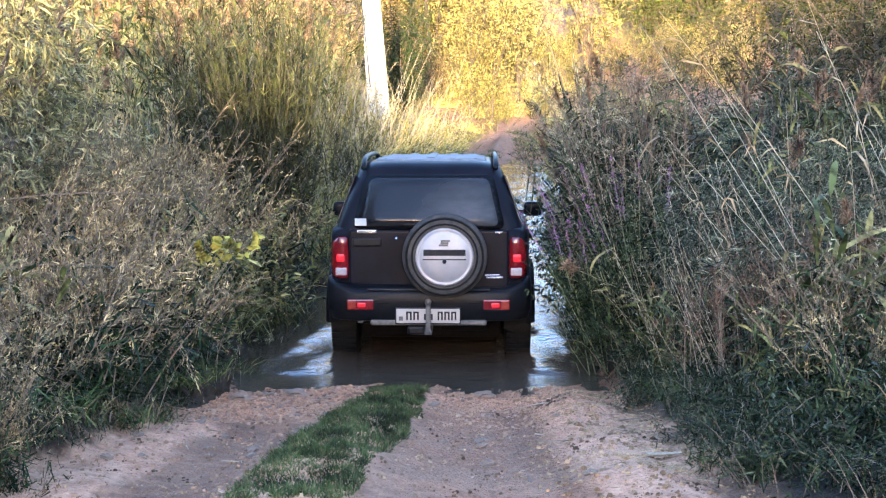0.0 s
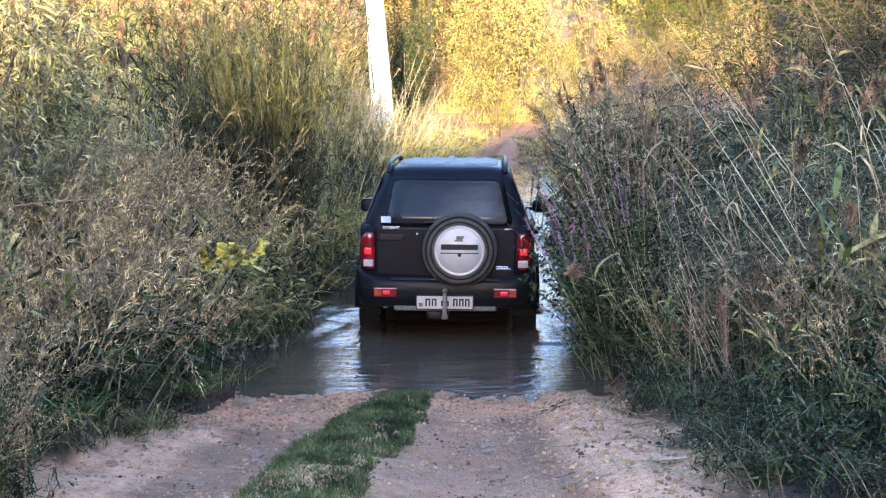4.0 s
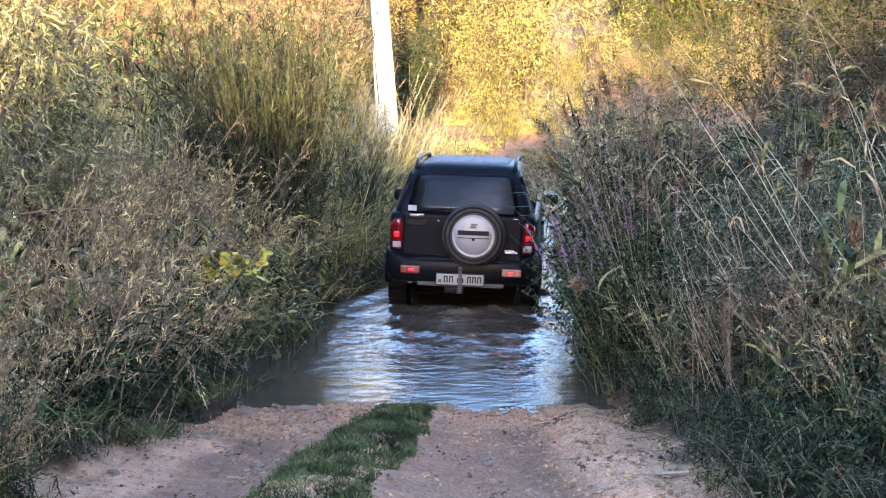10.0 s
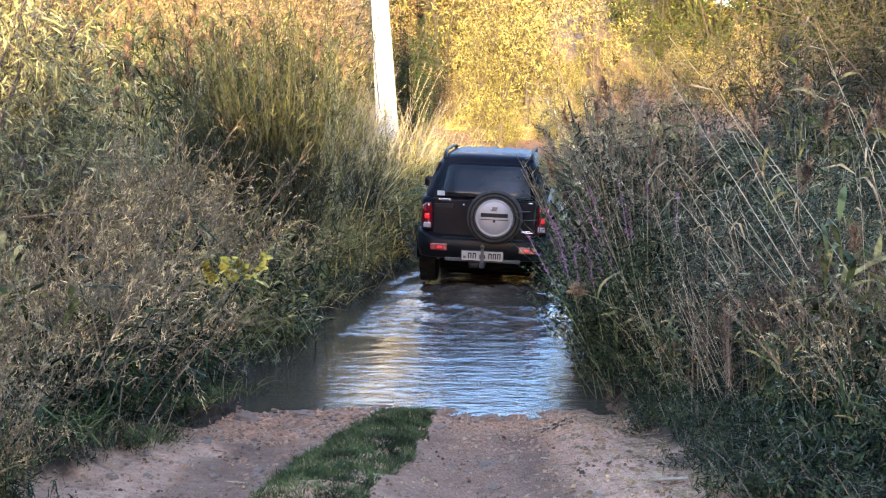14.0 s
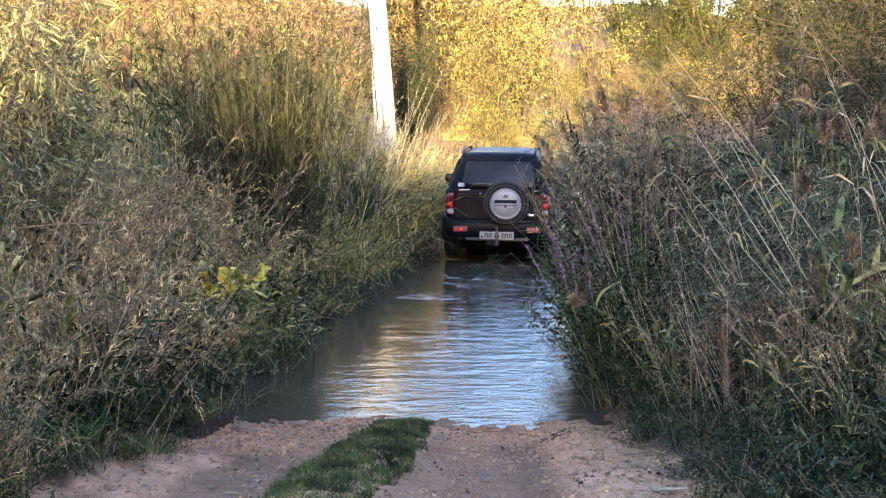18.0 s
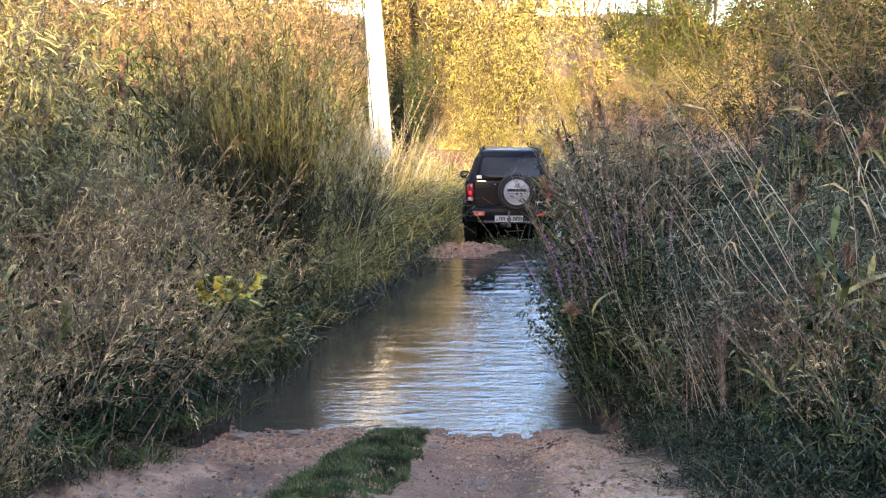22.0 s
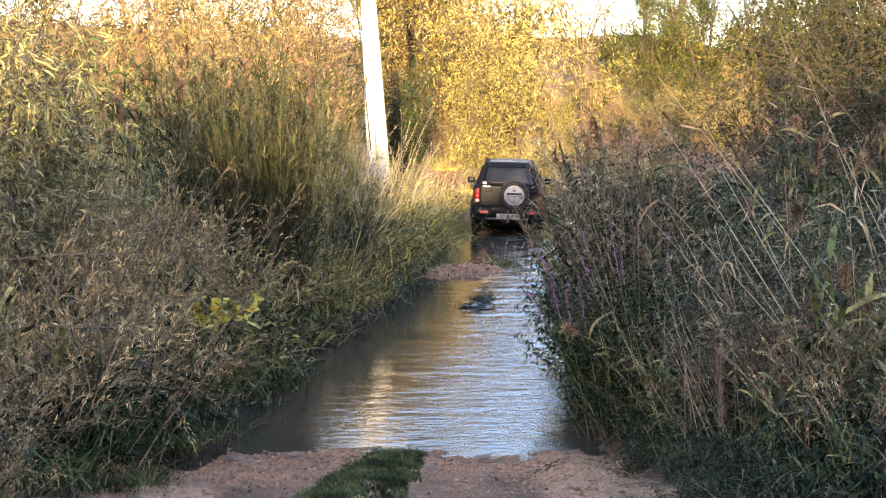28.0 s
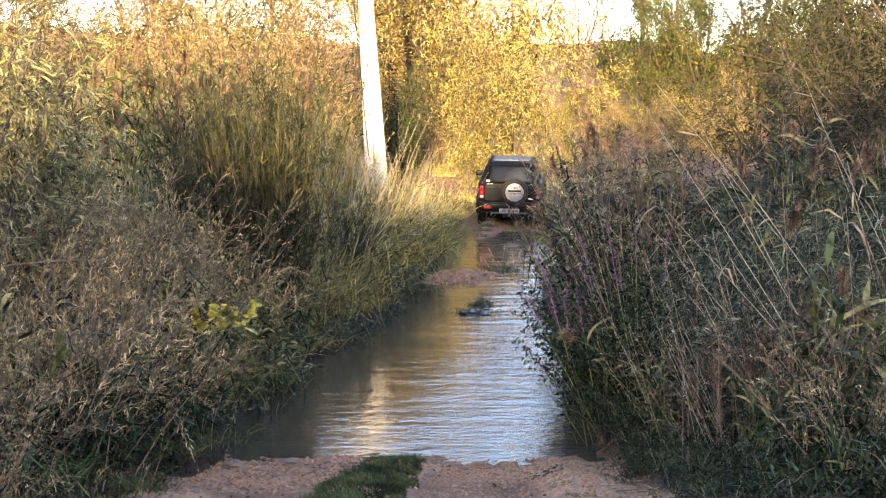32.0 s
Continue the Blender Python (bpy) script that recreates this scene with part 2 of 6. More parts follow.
# ---------------------------------------------------------------- materials of the place
def ground_material():
    m, tree, bsdf = material("soil")
    at = tree.nodes.new("ShaderNodeVertexColor")
    at.layer_name = "soil"
    sep = tree.nodes.new("ShaderNodeSeparateColor")
    tree.links.new(at.outputs[0], sep.inputs[0])
    fine, mid, big = noise_tex(tree, 60, 6, 0.7), noise_tex(tree, 9, 5), noise_tex(tree, 1.3, 4)
    clay = ramp(tree, mid, [(0.3, (0.58, 0.40, 0.29)), (0.55, (0.78, 0.56, 0.42)), (0.75, (0.86, 0.66, 0.51))])
    clay = mix(tree, 0.6, clay, ramp(tree, big, [(0.35, (0.66, 0.61, 0.57)), (0.65, (1.0, 1.0, 1.0))]), "MULTIPLY")
    crumb = noise_tex(tree, 20, 7, 0.8)
    clay = mix(tree, 0.8, clay, ramp(tree, crumb, [(0.36, (0.42, 0.37, 0.33)), (0.47, (0.95, 0.94, 0.92)), (0.64, (1.25, 1.23, 1.2))]), "MULTIPLY")
    vor = node(tree, "ShaderNodeTexVoronoi", Scale=45.0)
    tc = tree.nodes.new("ShaderNodeTexCoord")
    tree.links.new(tc.outputs["Object"], vor.inputs["Vector"])
    grit = ramp(tree, vor.outputs["Color"], [(0.1, (0.36, 0.2, 0.12)), (0.5, (0.64, 0.39, 0.25)), (0.9, (0.8, 0.55, 0.38))])
    col = mix(tree, sep.outputs[0], clay, grit)
    col = mix(tree, sep.outputs[1], col, ramp(tree, mid, [(0.3, (0.178, 0.12, 0.086)), (0.7, (0.325, 0.222, 0.158))]))
    # soil under plants: dark humus, taken near black for the shade beneath them
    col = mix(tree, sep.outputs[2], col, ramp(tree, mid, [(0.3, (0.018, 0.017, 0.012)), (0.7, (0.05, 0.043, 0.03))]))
    col = mix(tree, 0.4, col, ramp(tree, fine, [(0.3, (0.6, 0.58, 0.56)), (0.65, (1.1, 1.1, 1.1))]), "MULTIPLY")
    col = mix(tree, 1.0, col, (0.8, 0.625, 0.53), "MULTIPLY")
    tree.links.new(col, bsdf.inputs["Base Color"])
    bsdf.inputs["Roughness"].default_value = 0.9
    bsdf.inputs["Specular IOR Level"].default_value = 0.2
    h = mix(tree, 0.5, crumb, vor.outputs["Distance"])
    bump(tree, h, 1.0, 0.05, bsdf)
    return m


def water_material():
    m, tree, bsdf = material("muddy_water")
    big = noise_tex(tree, 1.0, 3, 0.5, stretch=(2.4, 5.4, 1))
    fine = noise_tex(tree, 1.0, 4, 0.55, stretch=(9.0, 15.0, 1))
    tree.links.new(ramp(tree, big, [(0.3, (0.043, 0.032, 0.022)), (0.7, (0.07, 0.053, 0.037))]), bsdf.inputs["Base Color"])
    bsdf.inputs["Roughness"].default_value = 0.04
    bsdf.inputs["IOR"].default_value = 1.75
    add = node(tree, "ShaderNodeMath")
    add.operation = "MULTIPLY_ADD"
    add.inputs[1].default_value = 0.45
    tree.links.new(fine, add.inputs[0])
    tree.links.new(big, add.inputs[2])
    waves = bump(tree, add.outputs[0], 1.0, 0.028, bsdf)
    # slack water along the slanting left shore, broken in patches
    tc = tree.nodes.new("ShaderNodeTexCoord")
    sep = tree.nodes.new("ShaderNodeSeparateXYZ")
    tree.links.new(tc.outputs["Object"], sep.inputs[0])
    off = node(tree, "ShaderNodeMath")
    off.operation = "MULTIPLY_ADD"
    off.inputs[1].default_value = -0.15
    tree.links.new(sep.outputs[1], off.inputs[0])
    tree.links.new(sep.outputs[0], off.inputs[2])
    edge = node(tree, "ShaderNodeMath")
    edge.operation = "MULTIPLY_ADD"
    edge.inputs[1].default_value = 0.9
    tree.links.new(noise_tex(tree, 1.0, 2, stretch=(1.2, 0.9, 1)), edge.inputs[0])
    tree.links.new(off.outputs[0], edge.inputs[2])
    slack = node(tree, "ShaderNodeMapRange")
    slack.interpolation_type = "SMOOTHSTEP"
    for k, v in enumerate((-2.6, -1.1, 0.22, 1.0)):
        slack.inputs[k + 1].default_value = v
    tree.links.new(edge.outputs[0], slack.inputs[0])
    tree.links.new(slack.outputs[0], waves.inputs["Strength"])
    return m


SOIL, WATER = ground_material(), water_material()
STONE = plain("stone", (0.192, 0.128, 0.0887), 0.85, grain=25, vary=0.45, bumpy=0.4)
CONCRETE = plain("weathered_concrete", (0.44, 0.426, 0.398), 0.85, grain=8, vary=0.2, bumpy=0.25)
BARK = plain("bark", (0.071, 0.0532, 0.0391), 0.9, grain=30, vary=0.5, bumpy=0.6)
STEM_GREEN = plain("green_stem", (0.114, 0.121, 0.0532), 0.6, grain=20, vary=0.3)
TWIG = plain("dark_twig", (0.0426, 0.0355, 0.0213), 0.8, grain=20, vary=0.3)
STEM_BROWN = plain("brown_stem", (0.125, 0.088, 0.058), 0.75, grain=20, vary=0.35)
STRAW = plain("straw", (0.3, 0.243, 0.165), 0.7, grain=12, vary=0.3)
CABLE = plain("black_cable", (0.0213, 0.0213, 0.0213), 0.6)
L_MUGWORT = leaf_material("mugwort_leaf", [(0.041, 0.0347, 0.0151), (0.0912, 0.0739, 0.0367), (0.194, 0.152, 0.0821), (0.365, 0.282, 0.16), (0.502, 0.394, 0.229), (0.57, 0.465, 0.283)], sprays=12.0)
# the dark steps stand for shaded gaps between pale tips
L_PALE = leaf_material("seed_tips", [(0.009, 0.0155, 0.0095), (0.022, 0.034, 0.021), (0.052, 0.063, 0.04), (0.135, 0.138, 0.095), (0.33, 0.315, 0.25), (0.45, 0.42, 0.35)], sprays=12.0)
L_DARK = leaf_material("dark_shade_leaf", [(0.00852, 0.017, 0.00923), (0.0177, 0.0341, 0.0166), (0.0391, 0.0554, 0.0277)])
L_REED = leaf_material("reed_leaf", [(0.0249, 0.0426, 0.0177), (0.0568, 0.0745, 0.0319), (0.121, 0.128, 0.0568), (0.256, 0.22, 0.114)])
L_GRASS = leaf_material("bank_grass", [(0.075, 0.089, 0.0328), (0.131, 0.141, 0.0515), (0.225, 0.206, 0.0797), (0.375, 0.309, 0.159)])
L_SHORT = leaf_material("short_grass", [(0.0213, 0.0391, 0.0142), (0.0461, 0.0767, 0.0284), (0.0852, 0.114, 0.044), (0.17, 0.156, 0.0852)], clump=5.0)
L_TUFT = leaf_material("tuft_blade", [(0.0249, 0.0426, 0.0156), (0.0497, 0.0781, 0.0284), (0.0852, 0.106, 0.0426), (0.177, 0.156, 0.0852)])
# leaf green lowered further to carry the right bank's shade
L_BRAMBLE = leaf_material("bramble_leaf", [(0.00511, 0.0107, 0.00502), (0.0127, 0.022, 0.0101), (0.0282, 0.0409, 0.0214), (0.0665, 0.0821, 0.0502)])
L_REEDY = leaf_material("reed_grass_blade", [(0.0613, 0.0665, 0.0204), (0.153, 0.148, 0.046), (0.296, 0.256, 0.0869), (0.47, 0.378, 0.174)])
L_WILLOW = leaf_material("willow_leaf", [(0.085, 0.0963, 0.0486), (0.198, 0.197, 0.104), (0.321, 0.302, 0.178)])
# darkened and blued like the shadow these plants stand in
L_SHADE = leaf_material("grey_green_shade_leaf", [(0.007, 0.0145, 0.009), (0.016, 0.03, 0.019), (0.042, 0.063, 0.04), (0.12, 0.138, 0.098), (0.25, 0.256, 0.2)])
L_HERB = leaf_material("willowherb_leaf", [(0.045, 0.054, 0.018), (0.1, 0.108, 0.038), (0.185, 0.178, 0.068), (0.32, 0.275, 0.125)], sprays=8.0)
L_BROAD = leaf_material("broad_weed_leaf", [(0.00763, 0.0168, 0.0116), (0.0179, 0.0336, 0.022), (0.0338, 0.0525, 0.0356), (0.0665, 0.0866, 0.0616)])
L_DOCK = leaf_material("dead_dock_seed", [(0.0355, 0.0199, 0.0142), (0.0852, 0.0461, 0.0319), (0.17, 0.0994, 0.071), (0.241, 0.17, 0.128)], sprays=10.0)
L_INNER_SHADE = leaf_material("inner_shade_leaf", [(0.0703, 0.0639, 0.0281), (0.141, 0.121, 0.0486), (0.217, 0.179, 0.0703)])
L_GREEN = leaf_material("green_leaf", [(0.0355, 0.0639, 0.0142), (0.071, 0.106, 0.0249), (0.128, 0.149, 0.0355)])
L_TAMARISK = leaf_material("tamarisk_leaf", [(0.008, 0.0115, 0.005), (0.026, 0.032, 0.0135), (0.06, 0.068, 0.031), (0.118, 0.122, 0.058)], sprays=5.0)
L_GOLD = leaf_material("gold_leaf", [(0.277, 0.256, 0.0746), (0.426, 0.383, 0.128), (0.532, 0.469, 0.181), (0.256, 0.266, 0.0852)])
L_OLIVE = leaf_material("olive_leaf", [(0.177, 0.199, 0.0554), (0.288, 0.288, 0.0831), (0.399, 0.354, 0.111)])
# darkened for half-shade on the right-hand trees and in the tamarisk's hollow
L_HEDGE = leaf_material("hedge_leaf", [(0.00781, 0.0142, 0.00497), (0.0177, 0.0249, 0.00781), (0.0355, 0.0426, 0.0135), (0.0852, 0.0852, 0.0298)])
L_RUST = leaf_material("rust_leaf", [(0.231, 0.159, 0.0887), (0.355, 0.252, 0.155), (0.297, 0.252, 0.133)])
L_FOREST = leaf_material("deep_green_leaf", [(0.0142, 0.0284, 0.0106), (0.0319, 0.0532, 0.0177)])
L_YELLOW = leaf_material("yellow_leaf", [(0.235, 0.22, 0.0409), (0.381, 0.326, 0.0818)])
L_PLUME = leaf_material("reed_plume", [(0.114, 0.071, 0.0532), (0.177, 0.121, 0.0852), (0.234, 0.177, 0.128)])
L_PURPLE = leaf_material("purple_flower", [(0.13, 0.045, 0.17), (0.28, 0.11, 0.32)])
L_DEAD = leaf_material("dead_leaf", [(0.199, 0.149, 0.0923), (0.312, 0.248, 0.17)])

# ---------------------------------------------------------------- ground and water
xs, ys = axis(-5.0, 5.0, 0.07, 1500), axis(4.5, 34.0, 0.075, 1500)
soup, GX, GY = sheet(xs, ys, ground_height)
me = soup.mesh("ground", SOIL, True)
xl, xr = np.interp(GY, LEFT_Y, LEFT_X), np.interp(GY, RIGHT_Y, RIGHT_X)
n1, n2 = value_noise(GX * 4, GY * 4, 21), value_noise(GX * 1.5, GY * 1.5, 22)
mid = np.interp(GY, [5, 9.4], [-0.72, -0.25])
gravel = smooth(7.9, 8.7, GY + 0.9 * (n2 - 0.5)) * (1 - smooth(30, 33, GY)) * 0.95
wetline = ground_height(GX, GY) - np.interp(GY, WATER_Y, WATER_Z)
gravel = np.maximum(gravel, (0.35 + 0.5 * n1) * np.exp(-((GX - 0.3) / 0.42) ** 4) * smooth(5, 7, GY))
rut_l = smooth(0.42, 0.5, GX - xl + 0.12 * (n1 - 0.5)) * smooth(-0.22, -0.3, GX - mid) * (0.55 + 0.45 * n2)
rut_r = 0.8 * np.exp(-((GX - 0.62 + 0.02 * (GY - 6) + 0.08 * (n2 - 0.5)) / 0.09) ** 2) + smooth(0.22, 0.3, GX - mid) * smooth(0.7, 0.45, GX) * (0.35 + 0.5 * n2)
wet = np.clip(np.maximum(rut_l, rut_r), 0, 1) * (1 - smooth(8.2, 9.0, GY)) + smooth(0.05, -0.02, wetline) * 0.9 + 0.75 * smooth(18, 20, GY) * (1 - smooth(36, 39, GY))
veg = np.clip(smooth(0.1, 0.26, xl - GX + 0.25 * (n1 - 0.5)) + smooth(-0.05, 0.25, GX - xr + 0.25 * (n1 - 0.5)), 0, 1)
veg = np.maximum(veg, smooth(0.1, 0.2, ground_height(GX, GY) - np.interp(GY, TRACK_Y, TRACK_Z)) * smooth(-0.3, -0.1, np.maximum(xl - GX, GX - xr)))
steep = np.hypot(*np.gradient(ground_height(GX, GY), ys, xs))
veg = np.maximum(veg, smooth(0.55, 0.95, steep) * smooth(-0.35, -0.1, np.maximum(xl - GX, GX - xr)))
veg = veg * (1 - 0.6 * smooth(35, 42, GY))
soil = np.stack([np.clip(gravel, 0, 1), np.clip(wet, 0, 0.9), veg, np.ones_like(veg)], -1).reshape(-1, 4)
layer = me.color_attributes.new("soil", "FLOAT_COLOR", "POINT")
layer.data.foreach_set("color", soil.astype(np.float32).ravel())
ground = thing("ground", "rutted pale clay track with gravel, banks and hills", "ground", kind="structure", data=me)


def ripple(x, y, a=1.0):
    calm = 0.2 + 0.8 * smooth(0.3, 1.7, x - np.interp(y, LEFT_Y, LEFT_X))
    return 0.6 * a * calm * (0.008 * np.sin(9 * y + 2.5 * np.sin(1.1 * x) + 1.3 * np.sin(0.7 * y)) + 0.006 * np.sin(14 * y - 3 * x + 2 * np.sin(1.7 * x))
                + 0.03 * (value_noise(x * 2.2, y * 4.5, 31) - 0.5) + 0.012 * (value_noise(x * 5, y * 11, 32) - 0.5))


def stream_height(x, y):
    """The stream's surface, which climbs over the riffle to the upper reach."""
    fall = np.interp(y, WATER_Y, WATER_Z)
    return fall + ripple(x, y, np.interp(y, [8, 10, 13, 16, 19, 24, 36], [0.15, 0.2, 0.32, 0.6, 1.3, 1.5, 1.5]))


soup, _, _ = sheet(np.arange(-4, 6.01, 0.08), np.arange(8.0, 36.5, 0.06), stream_height)
stream = thing("water", "shallow muddy stream with ripples reflecting the sky", "water", kind="structure", data=soup.mesh("water", WATER, True))


# ---------------------------------------------------------------- plants, each built once and copied
def settle(parent, pieces):
    for name, soup, mat, *kind in pieces:
        ob = part(name, soup.mesh(name, mat), mat, parent)
        if not kind:
            tagged(ob, kind="stuff")
    return parent


def one_by_one(name, parent, mat, n, draw):
    """A part of its own for each of n stems or spikes."""
    for k in range(n):
        s = Soup()
        draw(s, slice(k, k + 1))
        part(name, s.mesh(name, mat), mat, parent)


def mugwort(seed, tip="brown", stems=18, height=1.3, lean=(0, 0), label="grey-brown mugwort bush gone to seed on the bank", out=0.8, low_leaves=18, low_to=0.6):
    rng = np.random.default_rng(seed)
    ob = thing("mugwort_bush", label, "bush", "bushes on the banks")
    P = np.stack([rng.normal(0, 0.16, stems), rng.normal(0, 0.16, stems), np.full(stems, -0.1)], -1)
    D = unit(spread(rng, stems, 1, out) + np.array([*lean, 0]))
    L, dr = height * rng.uniform(0.65, 1.15, stems), rng.uniform(0.1, 0.35, stems)
    wood, leaf, low = Soup(), Soup(), Soup()
    tubes(wood, rng, P, D, L, 0.005, dr, 4)
    i = np.repeat(np.arange(stems), 9)
    s = rng.uniform(0.3, 1.0, len(i))
    B = along(P[i], D[i], L[i], dr[i], s)
    BD = unit(D[i] * 0.9 + rng.normal(0, 0.5, (len(i), 3)) + [0, 0, 0.15])
    BL = rng.uniform(0.16, 0.38, len(i)) * (1.3 - 0.6 * s)
    ribbons(wood, rng, B, BD, BL, 0.004, 0.4, 3, "grass")
    j = np.repeat(np.arange(len(i)), 13)
    u = np.tile(np.linspace(0.08, 1.04, 13), len(i))
    Q = along(B[j], BD[j], BL[j], 0.4, u)
    ribbons(leaf, rng, Q + rng.normal(0, 0.004, Q.shape), BD[j] * 1.3 + rng.normal(0, 0.45, (len(j), 3)), rng.uniform(0.018, 0.038, len(j)) * (1.3 - 0.6 * u), rng.uniform(0.010, 0.018, len(j)), 0.1, 1)
    # large dark leaves paint the shade inside the bush
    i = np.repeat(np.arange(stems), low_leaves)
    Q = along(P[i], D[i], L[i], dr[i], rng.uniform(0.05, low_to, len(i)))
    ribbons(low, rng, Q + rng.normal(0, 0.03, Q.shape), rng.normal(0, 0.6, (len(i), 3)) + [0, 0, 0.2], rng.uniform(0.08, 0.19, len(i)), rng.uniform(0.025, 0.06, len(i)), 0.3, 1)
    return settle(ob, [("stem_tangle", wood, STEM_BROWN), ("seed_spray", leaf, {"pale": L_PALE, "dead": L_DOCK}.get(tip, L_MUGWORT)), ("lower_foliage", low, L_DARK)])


def reed(seed, culms=10, height=2.6, plumes=0.4, lean=0.25, label="clump of tall green reeds", width=0.028, blade=0.45, mat=None, per=11):
    rng = np.random.default_rng(seed)
    ob = thing("reed_clump", label, "reeds", "reeds on the banks")
    P = np.stack([rng.normal(0, 0.22, culms), rng.normal(0, 0.22, culms), np.full(culms, -0.1)], -1)
    D, L, dr = spread(rng, culms, 1, lean), height * rng.uniform(0.65, 1.1, culms), rng.uniform(0.02, 0.15, culms)
    leaf = Soup()
    one_by_one("culm", ob, STEM_GREEN, culms, lambda s, k: tubes(s, rng, P[k], D[k], L[k], 0.006, dr[k], 5))
    i = np.repeat(np.arange(culms), per)
    s = np.tile(np.linspace(0.2, 0.98, per), culms)
    Q = along(P[i], D[i], L[i], dr[i], s)
    ribbons(leaf, rng, Q, D[i] * 0.8 + rng.normal(0, 0.5, (len(i), 3)) * [1, 1, 0.3], blade * rng.uniform(0.65, 1.35, len(i)), width * rng.uniform(0.7, 1.25, len(i)), rng.uniform(0.15, 0.7, len(i)), 5)
    settle(ob, [("foliage", leaf, mat or L_REED)])
    for c in np.where(rng.uniform(size=culms) < plumes)[0]:
        i = np.repeat(c, 130)
        plume = Soup()
        s = rng.uniform(0.96, 1.08, len(i))
        ribbons(plume, rng, along(P[i], D[i], L[i], dr[i], s), D[i] + rng.normal(0, 0.35, (len(i), 3)), rng.uniform(0.1, 0.26, len(i)), 0.011, 0.85, 2, "grass")
        part("plume", plume.mesh("plume", L_PLUME), L_PLUME, ob, "brown feathery plume")
    return ob


def grass(seed, blades=190, height=1.0, out=1.7, mat=None, label="tussock of tall arching bank grass", r=0.2, seeds=6, width=0.012):
    rng = np.random.default_rng(seed)
    ob = thing("grass_tussock", label, "grass", "grass on the banks")
    P = np.stack([rng.normal(0, r, blades), rng.normal(0, r, blades), np.full(blades, -0.05)], -1)
    leaf, stalk = Soup(), Soup()
    ribbons(leaf, rng, P, spread(rng, blades, 1, out), height * rng.uniform(0.4, 1.15, blades), width * rng.uniform(0.6, 1.2, blades), rng.uniform(0.35, 0.95, blades), 3, "grass")
    Pn, Dn, Ln = P[:seeds], spread(rng, seeds, 1, 0.6), height * rng.uniform(0.9, 1.3, seeds)
    tubes(stalk, rng, Pn, Dn, Ln, 0.0025, 0.2, 4)
    i = np.repeat(np.arange(seeds), 14)
    ribbons(stalk, rng, along(Pn[i], unit(Dn)[i], Ln[i], 0.2, rng.uniform(0.75, 1, len(i))), Dn[i] + rng.normal(0, 0.4, (len(i), 3)), 0.05, 0.006, 0.2, 1)
    return settle(ob, [("blade_tuft", leaf, mat or L_GRASS), ("seed_head", stalk, STRAW)])


def tamarisk(seed, twigs=130, height=2.3, spread_out=0.5, label="dense upright tamarisk bush with fine twigs"):
    rng = np.random.default_rng(seed)
    ob = thing("tamarisk_bush", label, "bush")
    P = np.stack([rng.normal(0, 0.15, twigs), rng.normal(0, 0.15, twigs), np.full(twigs, -0.1)], -1)
    D = spread(rng, twigs, 1, spread_out)
    L, dr = height * rng.uniform(0.6, 1.06, twigs) * D[:, 2] ** 1.3, rng.uniform(-0.16, 0.02, twigs)
    wood, leaf, core = Soup(), Soup(), Soup()
    tubes(wood, rng, P, D, L, 0.003, dr, 3)
    i = np.repeat(np.arange(twigs), 10)
    B = along(P[i], D[i], L[i], dr[i], rng.uniform(0.06, 0.97, len(i)) ** 0.75)
    BD, BL = unit(D[i] + rng.normal(0, 0.22, (len(i), 3)) + [0, 0, 0.35]), rng.uniform(0.12, 0.3, len(i))
    tubes(wood, rng, B, BD, BL, 0.002, 0.0, 1)
    j = np.repeat(np.arange(len(i)), 9)
    Q = along(B[j], BD[j], BL[j], 0.0, rng.uniform(0.0, 1.0, len(j)))
    ribbons(leaf, rng, Q, BD[j] + rng.normal(0, 0.4, (len(j), 3)), rng.uniform(0.05, 0.1, len(j)), rng.uniform(0.016, 0.027, len(j)), 0.15, 1)
    # dark core leaves paint the shaded hollow of the bush
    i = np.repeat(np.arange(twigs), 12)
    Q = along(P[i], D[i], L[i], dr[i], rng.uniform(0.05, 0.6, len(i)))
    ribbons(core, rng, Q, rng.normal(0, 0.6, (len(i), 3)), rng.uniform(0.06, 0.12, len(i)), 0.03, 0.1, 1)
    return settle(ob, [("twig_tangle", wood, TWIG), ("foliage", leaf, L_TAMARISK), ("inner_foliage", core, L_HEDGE)])


